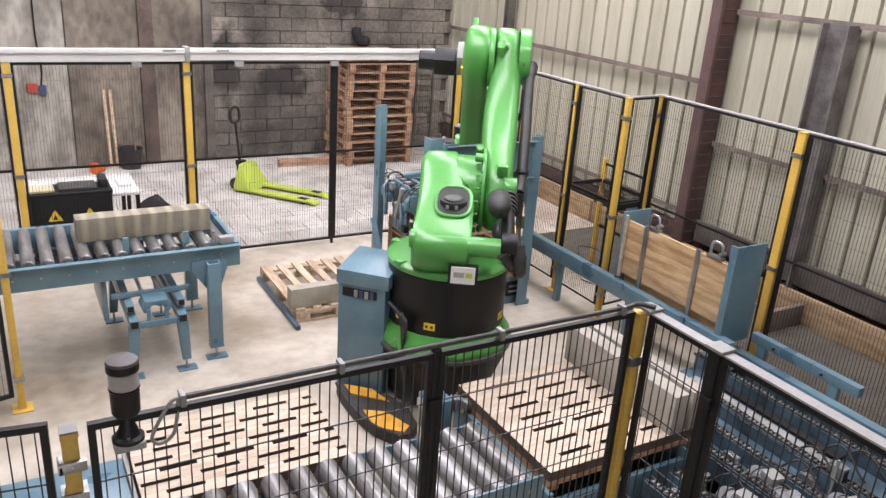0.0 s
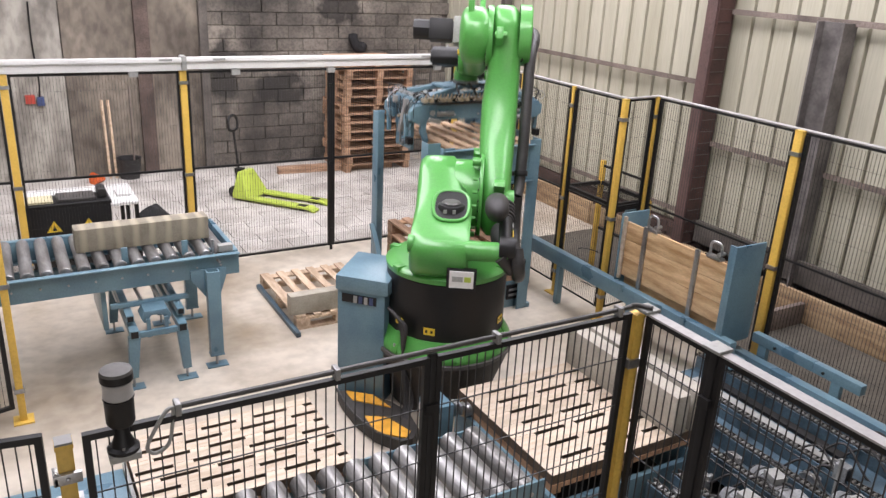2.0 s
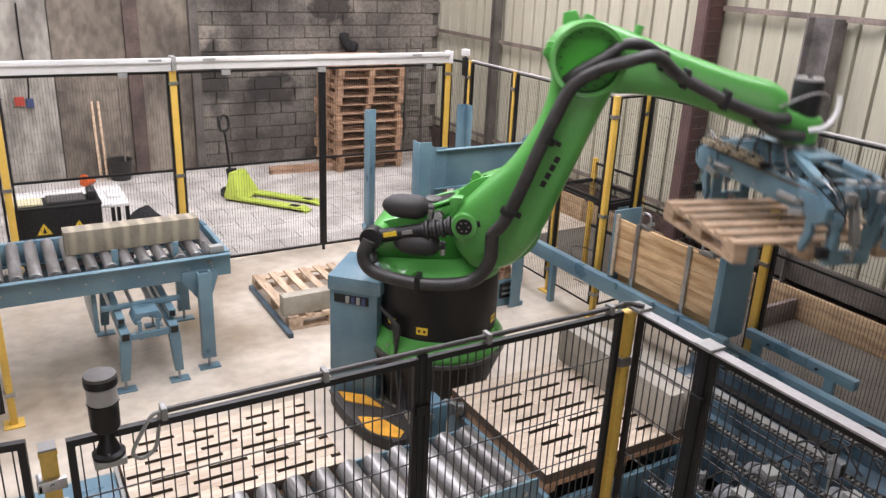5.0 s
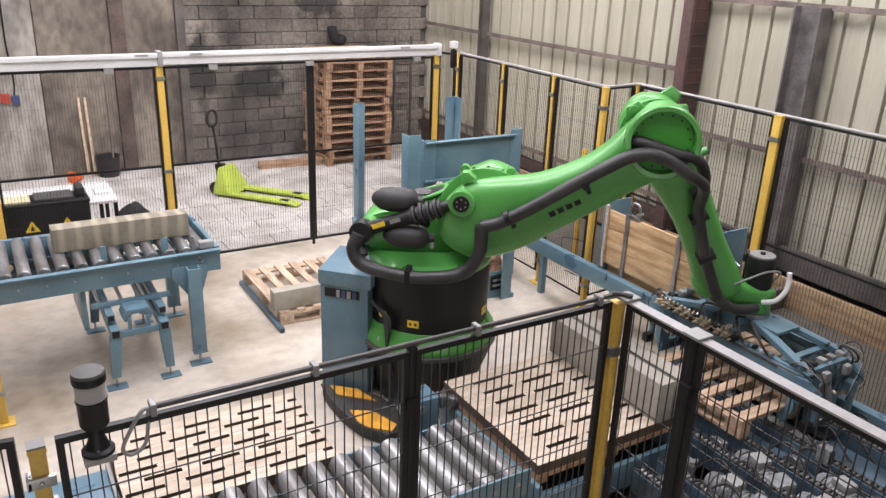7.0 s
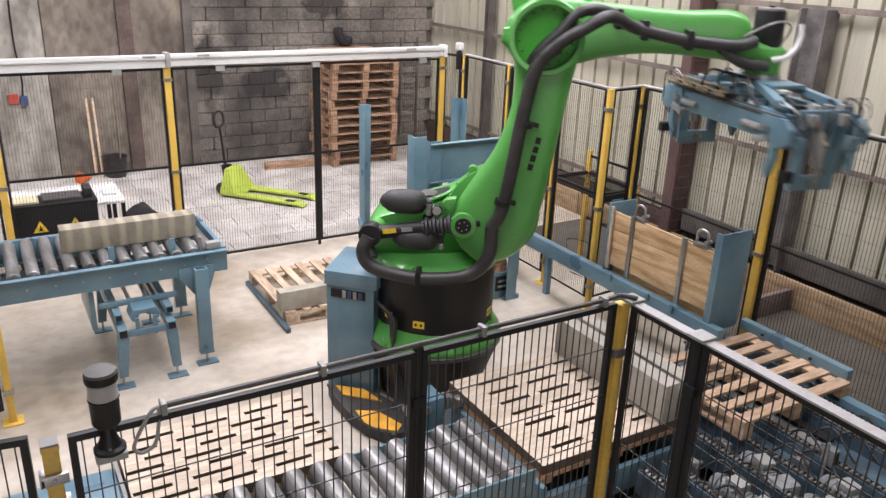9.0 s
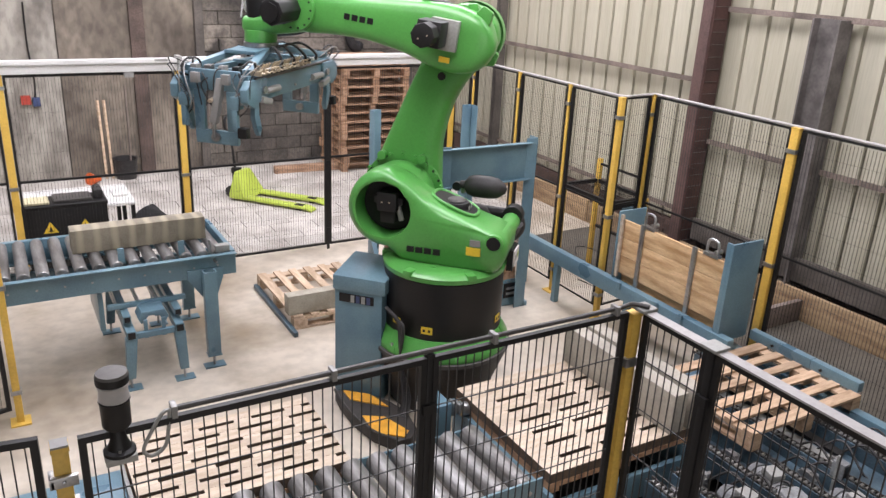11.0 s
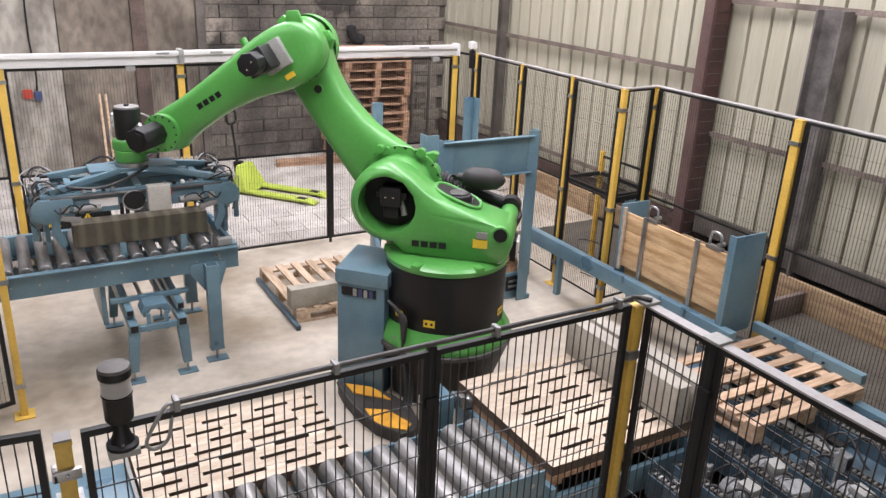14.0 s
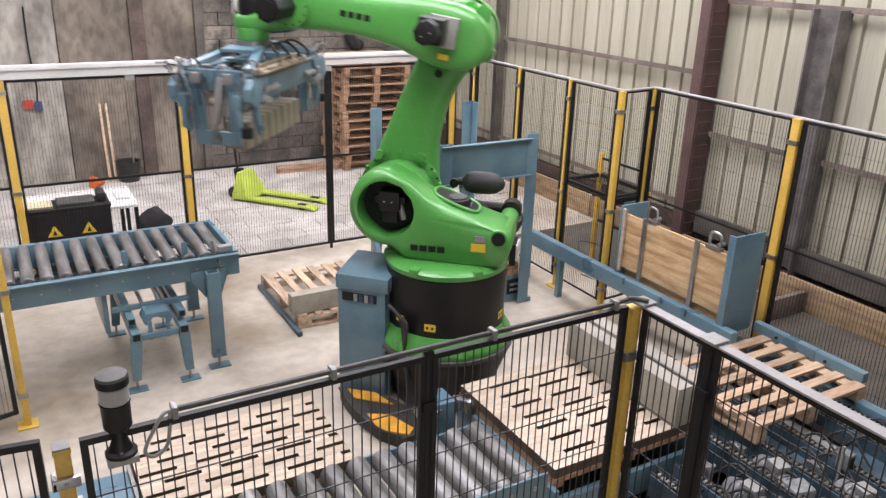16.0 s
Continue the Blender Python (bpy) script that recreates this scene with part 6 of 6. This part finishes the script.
Mesh().cyl((-0.05, -0.31, -0.27), (-0.05, -0.2, -0.27), 0.085, n=28).obj("camera_barrel", BLACK, gripper, bevel=0.006)
Mesh().tube([(-0.05 + 0.09 * math.cos(a), -0.315, -0.27 + 0.09 * math.sin(a)) for a in [1.2 + 4.2 * q / 9 for q in range(10)]], 0.007, 6).obj("cable_loop", LENS, gripper)
Mesh().box(-0.7, 0.268, -0.38, 0.7, 0.282, -0.185).obj("side_plate", BLUE, gripper, bevel=0.003)
for k in range(5):
    Mesh().cyl((-0.56 + 0.28 * k, 0.28, -0.33), (-0.56 + 0.28 * k, 0.29, -0.33), 0.012, n=8).obj("plate_bolt", STEEL, gripper)
Mesh().box(0.232, -0.33, -0.25, 0.24, -0.29, -0.2).obj("red_lamp", REDP, gripper)
Mesh().box(-0.38, -0.272, -0.31, -0.17, -0.263, -0.235).obj("name_plate", WHITE, gripper)
for k in range(18):
    x = -0.1 + 0.042 * k
    for j in range(2):
        Mesh().cyl((x + 0.02, 0.285 + 0.035 * j, -0.135), (x + 0.02, 0.31 + 0.05 * j, -0.09 - 0.03 * j), 0.008, n=8).obj("brass_nipple", BRASS if (k + j) % 4 else STEEL, gripper)
for k in range(12):
    x = -0.12 + 0.068 * k
    Mesh().box(x, 0.26, -0.17, x + 0.04, 0.34, -0.13).obj("valve", BRASS if k % 3 else BLACK, gripper, bevel=0.004)
    Mesh().cyl((x + 0.02, 0.34, -0.15), (x + 0.02, 0.37, -0.15), 0.009, n=8).obj("valve_fitting", BRASS, gripper)
for k in range(4):
    Mesh().tube([(-0.1 + 0.06 * k, 0.12, -0.03), (-0.2 + 0.15 * k, 0.24, 0.0), (-0.35 + 0.2 * k, 0.3, -0.1), (-0.4 + 0.22 * k, 0.28, -0.16)], 0.011, 7).obj("air_hose", RUBBER, gripper)
Mesh().tube([(0.1, -0.14, -0.02), (-0.1, -0.22, -0.1), (-0.3, -0.27, -0.14), (-0.5, -0.25, -0.12), (-0.56, -0.15, -0.1)], 0.013, 8).obj("main_hose", RUBBER, gripper)

for piece in gripper.children:
    piece.data.transform(Matrix.Diagonal((1, 1, 0.9, 1)))

# ---- beside the robot ----
jb = thing("junction_cabinet", "blue steel junction cabinet beside the robot base", "cabinet", pose(2.16, 5.31, 0, 0, 0, -46))
Mesh().box(0, 0, 0, 0.4, 0.36, 0.98).obj("body", BLUE, jb, bevel=0.006)
Mesh().loft([[(-0.012, -0.015, 0.98), (0.43, -0.015, 0.98), (0.43, 0.45, 0.98), (-0.012, 0.45, 0.98)], [(-0.012, -0.015, 1.1), (0.43, -0.015, 1.1), (0.43, 0.45, 1.14), (-0.012, 0.45, 1.14)]]).obj("hood", BLUE, jb, bevel=0.006)
Mesh().box(0.04, -0.008, 0.88, 0.33, 0.001, 0.95).obj("connector_slot", BLACK, jb)
for k in range(4):
    Mesh().box(0.14 + 0.045 * k, -0.014, 0.885, 0.17 + 0.045 * k, -0.0085, 0.945).obj("connector", BLUEP if k % 2 else GREY, jb)
for k in range(4):
    cb = Mesh().tube([(2.45 + 0.02 * k, 4.98 - 0.02 * k, 0.9 - 0.03 * k), (2.5, 4.86 - 0.03 * k, 0.8), (2.5, 4.8, 0.5), (2.48 + 0.02 * k, 4.7, 0.2), (2.4, 4.66 - 0.03 * k, 0.03)], 0.014, 7)
    solid("robot_cable", cb, RUBBER, "black cable hanging between cabinet and robot base", "cable", "robot cables")
guard = thing("cable_ramp", "black curved cable ramp with yellow hazard stripes", "cable ramp")
Mesh().tube([(2.13, 5.24, 0.105), (2.11, 5.07, 0.105), (2.11, 4.82, 0.105), (2.16, 4.56, 0.105), (2.27, 4.37, 0.105)], 0.012, 8).obj("edge_tube", PEDESTAL, guard)
Mesh().prism([(2.13, 5.24), (2.11, 5.07), (2.11, 4.82), (2.16, 4.56), (2.27, 4.36), (2.38, 4.36), (2.48, 4.45), (2.52, 4.7), (2.46, 4.9), (2.36, 5.06), (2.22, 5.2)], 0.0, 0.1, lambda u, v, d: (u, v, d)).obj("ramp_body", PEDESTAL, guard, bevel=0.01)
for pts in ([(2.18, 5.04), (2.41, 4.81), (2.36, 5.04), (2.18, 5.2)], [(2.16, 4.53), (2.33, 4.38), (2.4, 4.44), (2.32, 4.69), (2.17, 4.78)]):
    Mesh().prism(pts, 0.101, 0.11, lambda u, v, d: (u, v, d)).obj("hazard_stripe", HAZARD, guard, "orange-yellow hazard stripe")

# ---- wall pieces and pavers last ----
rng = random.Random(11)
bl = Mesh().box(0.002, -0.01, 0.002, 0.446, 0.06, 0.207).data("wall_block", BLOCKS, bevel=0.01, seg=1)
for r in range(18):
    for c in range(11):
        x = 3.07 + 0.45 * c - (0.2 if r % 2 else 0)
        if x > 7.13:
            continue
        ob = new("wall_block", bl)
        ob.parent = wall_back
        half = x < 3.0
        ob.matrix_basis = pose((3.066 if half else x) + rng.uniform(-0.006, 0.006), Y1 - 0.034 + rng.uniform(-0.006, 0.006), 0.21 * r) @ Matrix.Diagonal((0.54 if half else 1, 1, 1, 1))
ps = Mesh().box(0.004, 0.004, 0, 0.596, 0.296, 0.02).data("paver", PAVER, bevel=0.004, seg=1)
yard = thing("yard_paving", "pale grey concrete pavers behind the fence", "paving", kind="structure")
for r in range(14):
    for c in range(16):
        x = -1.8 + 0.6 * c - (0.3 if r % 2 else 0)
        if x > 6.6:
            continue
        ob = new("paver", ps)
        ob.parent = yard
        ob.matrix_basis = pose(x, 8.8 + 0.3 * r, 0.0 + rng.uniform(-0.003, 0.001))
bk = Mesh().box(0.0, 0.004, 0.004, 0.02, 0.216, 0.066).data("plinth_brick", BRICK, bevel=0.004, seg=1)
for r in range(6):
    for c in range(30):
        ob = new("brick", bk)
        ob.parent = plinth
        ob.matrix_basis = pose(7.428 + rng.uniform(-0.003, 0.003), 2.2 + 0.22 * c - (0.11 if r % 2 else 0), 0.07 * r)

# ---- what moves ----
# seconds; turn of the column, rise of link arm and forearm, turn of the gripper, in degrees
JOINTS = [
    (0.0, 57.5, 48.0, -55.5, 180), (0.8, 57.5, 49.0, -56.0, 180), (1.2, 57.5, 50.5, -54.5, 180), (1.5, 57.5, 56.0, -48.0, 180), (2.0, 57.2, 68.0, -15.0, 180), (2.5, 57.0, 77.0, 5.0, 177),
    (3.0, 55.0, 103.0, 6.0, 155), (3.5, 28.0, 109.0, 5.0, 102), (4.0, -17.8, 110.5, 8.9, 58), (4.2, -28.0, 105.0, 8.0, 48), (4.7, -37.5, 82.0, 2.0, 62), (5.4, -38.5, 48.0, -36.0, 84), (6.0, -38.6, 33.0, -58.0, 90),
    (6.4, -38.6, 30.6, -60.0, 90), (7.0, -38.4, 30.2, -60.3, 90), (8.0, -38.4, 30.5, -60.8, 90), (8.5, -37.8, 45.0, -37.8, 90), (9.0, -34.9, 78.1, 2.5, 74), (9.2, -16.0, 88.0, 3.0, 50),
    (9.5, 15.0, 98.0, 6.0, 80), (10.0, 68.0, 107.0, 8.0, 138), (10.6, 118.0, 110.0, 8.0, 196), (11.0, 135.0, 109.5, 7.0, 225), (11.3, 139.0, 107.5, 6.5, 232), (11.5, 140.2, 103.4, 8.0, 233), (12.0, 140.4, 71.2, -0.7, 257), (12.3, 140.2, 60.0, -12.0, 344), (12.5, 140.0, 56.3, -17.8, 360),
    (13.0, 140.4, 49.6, -32.2, 360), (13.5, 140.9, 50.5, -32.6, 360), (14.5, 141.0, 50.9, -32.1, 360), (14.7, 141.0, 52.5, -28.5, 360), (15.0, 141.2, 60.5, -15.5, 359), (15.5, 140.6, 74.1, 2.2, 251), (15.8, 140.1, 94.1, 6.9, 229), (16.0, 139.2, 109.6, 8.4, 230)]


def joints(t):
    """The joints at t, by a smooth curve through the rows."""
    rows = JOINTS
    i = max(k for k in range(len(rows) - 1) if rows[k][0] <= t + 1e-9)
    a, b = rows[i], rows[i + 1]
    p, q = rows[max(i - 1, 0)], rows[min(i + 2, len(rows) - 1)]
    h = b[0] - a[0]
    u = (t - a[0]) / h
    res = []
    for k in range(1, 5):
        d = (b[k] - a[k]) / h
        d0 = (a[k] - p[k]) / (a[0] - p[0]) if i else 0
        d1 = (q[k] - b[k]) / (q[0] - b[0]) if q[0] > b[0] else d
        m0 = 0 if d0 * d <= 0 else 2 * d0 * d / (d0 + d)
        m1 = 0 if d1 * d <= 0 else 2 * d1 * d / (d1 + d)
        res.append((2 * u ** 3 - 3 * u * u + 1) * a[k] + (u ** 3 - 2 * u * u + u) * h * m0 + (3 * u * u - 2 * u ** 3) * b[k] + (u ** 3 - u * u) * h * m1)
    return res


def stance(t):
    """The poses of the robot's parts in its own space, and the gripper's in the hall."""
    a1, a2, a3, yaw = joints(t)
    turn = pose(0, 0, 0, 0, 0, a1)
    ex, ez = A2X + L2 * math.cos(radians(a2)), A2Z + L2 * math.sin(radians(a2))
    wx, wz = ex + L3 * math.cos(radians(a3)), ez + L3 * math.sin(radians(a3))
    px_, pz_ = A2X + math.cos(radians(a2)) * -0.066 - math.sin(radians(a2)) * 0.2, A2Z + math.sin(radians(a2)) * -0.066 + math.cos(radians(a2)) * 0.2
    tilt = math.degrees(math.atan2(pz_ - 1.5, px_ + 0.455))
    base = Matrix.Translation((BX, BYR, 0))
    fl = base @ turn @ Vector((wx + FX, 0, wz - FZ))
    return {"carousel": turn, "link": turn @ pose(A2X, 0, A2Z, 0, -a2, 0), "fore": turn @ pose(ex, 0, ez, 0, -a3, 0), "wrist": turn @ pose(wx, 0, wz), "bal": turn @ pose(-0.455, -0.44, 1.5, 0, -tilt, 0), "grip": pose(*fl, 0, 0, yaw)}


def motions():
    times = [k / 10 for k in range(161)]
    st = [stance(t) for t in times]
    for ob, key in ((carousel, "carousel"), (link_arm, "link"), (forearm, "fore"), (wrist, "wrist"), (balancer, "bal"), (gripper, "grip")):
        walk(ob, [(t, s[key]) for t, s in zip(times, st)])
    # the pallet lies in the magazine, is carried, and is left on the chains
    end = pose(4.83, 3.32, 0.362)
    h1 = stance(8.0)["grip"].inverted() @ end
    h0 = pose(0.06, 0.12, h1.translation.z, 0, 0, -90)
    rows = []
    for t, s in zip(times, st):
        k = min(1, max(0, (t - 2.0) / 4.0))
        o = h0.translation.lerp(h1.translation, k)
        # the claws rise a hand's width before they take the load
        play = s["grip"].translation.z - stance(1.3 if t < 3 else 8.0)["grip"].translation.z
        hold = pose(o.x, o.y, o.z - min(0.09, max(0.0, play)), 0, 0, -90)
        rows.append((t, stance(1.3)["grip"] @ h0 if t <= 1.3 else stance(8.0)["grip"] @ pose(*h1.translation, 0, 0, -90) if t >= 8.0 else s["grip"] @ hold))
    walk(carried, rows)
    # the concrete block rests on the rollers until it is lifted
    rest = pose(0.95, 6.79, 1.03)
    g0 = stance(14.5)["grip"]
    grab = g0.inverted() @ rest
    walk(product, [(t, rest if t <= 14.5 else s["grip"] @ grab) for t, s in zip(times, st)])


motions()
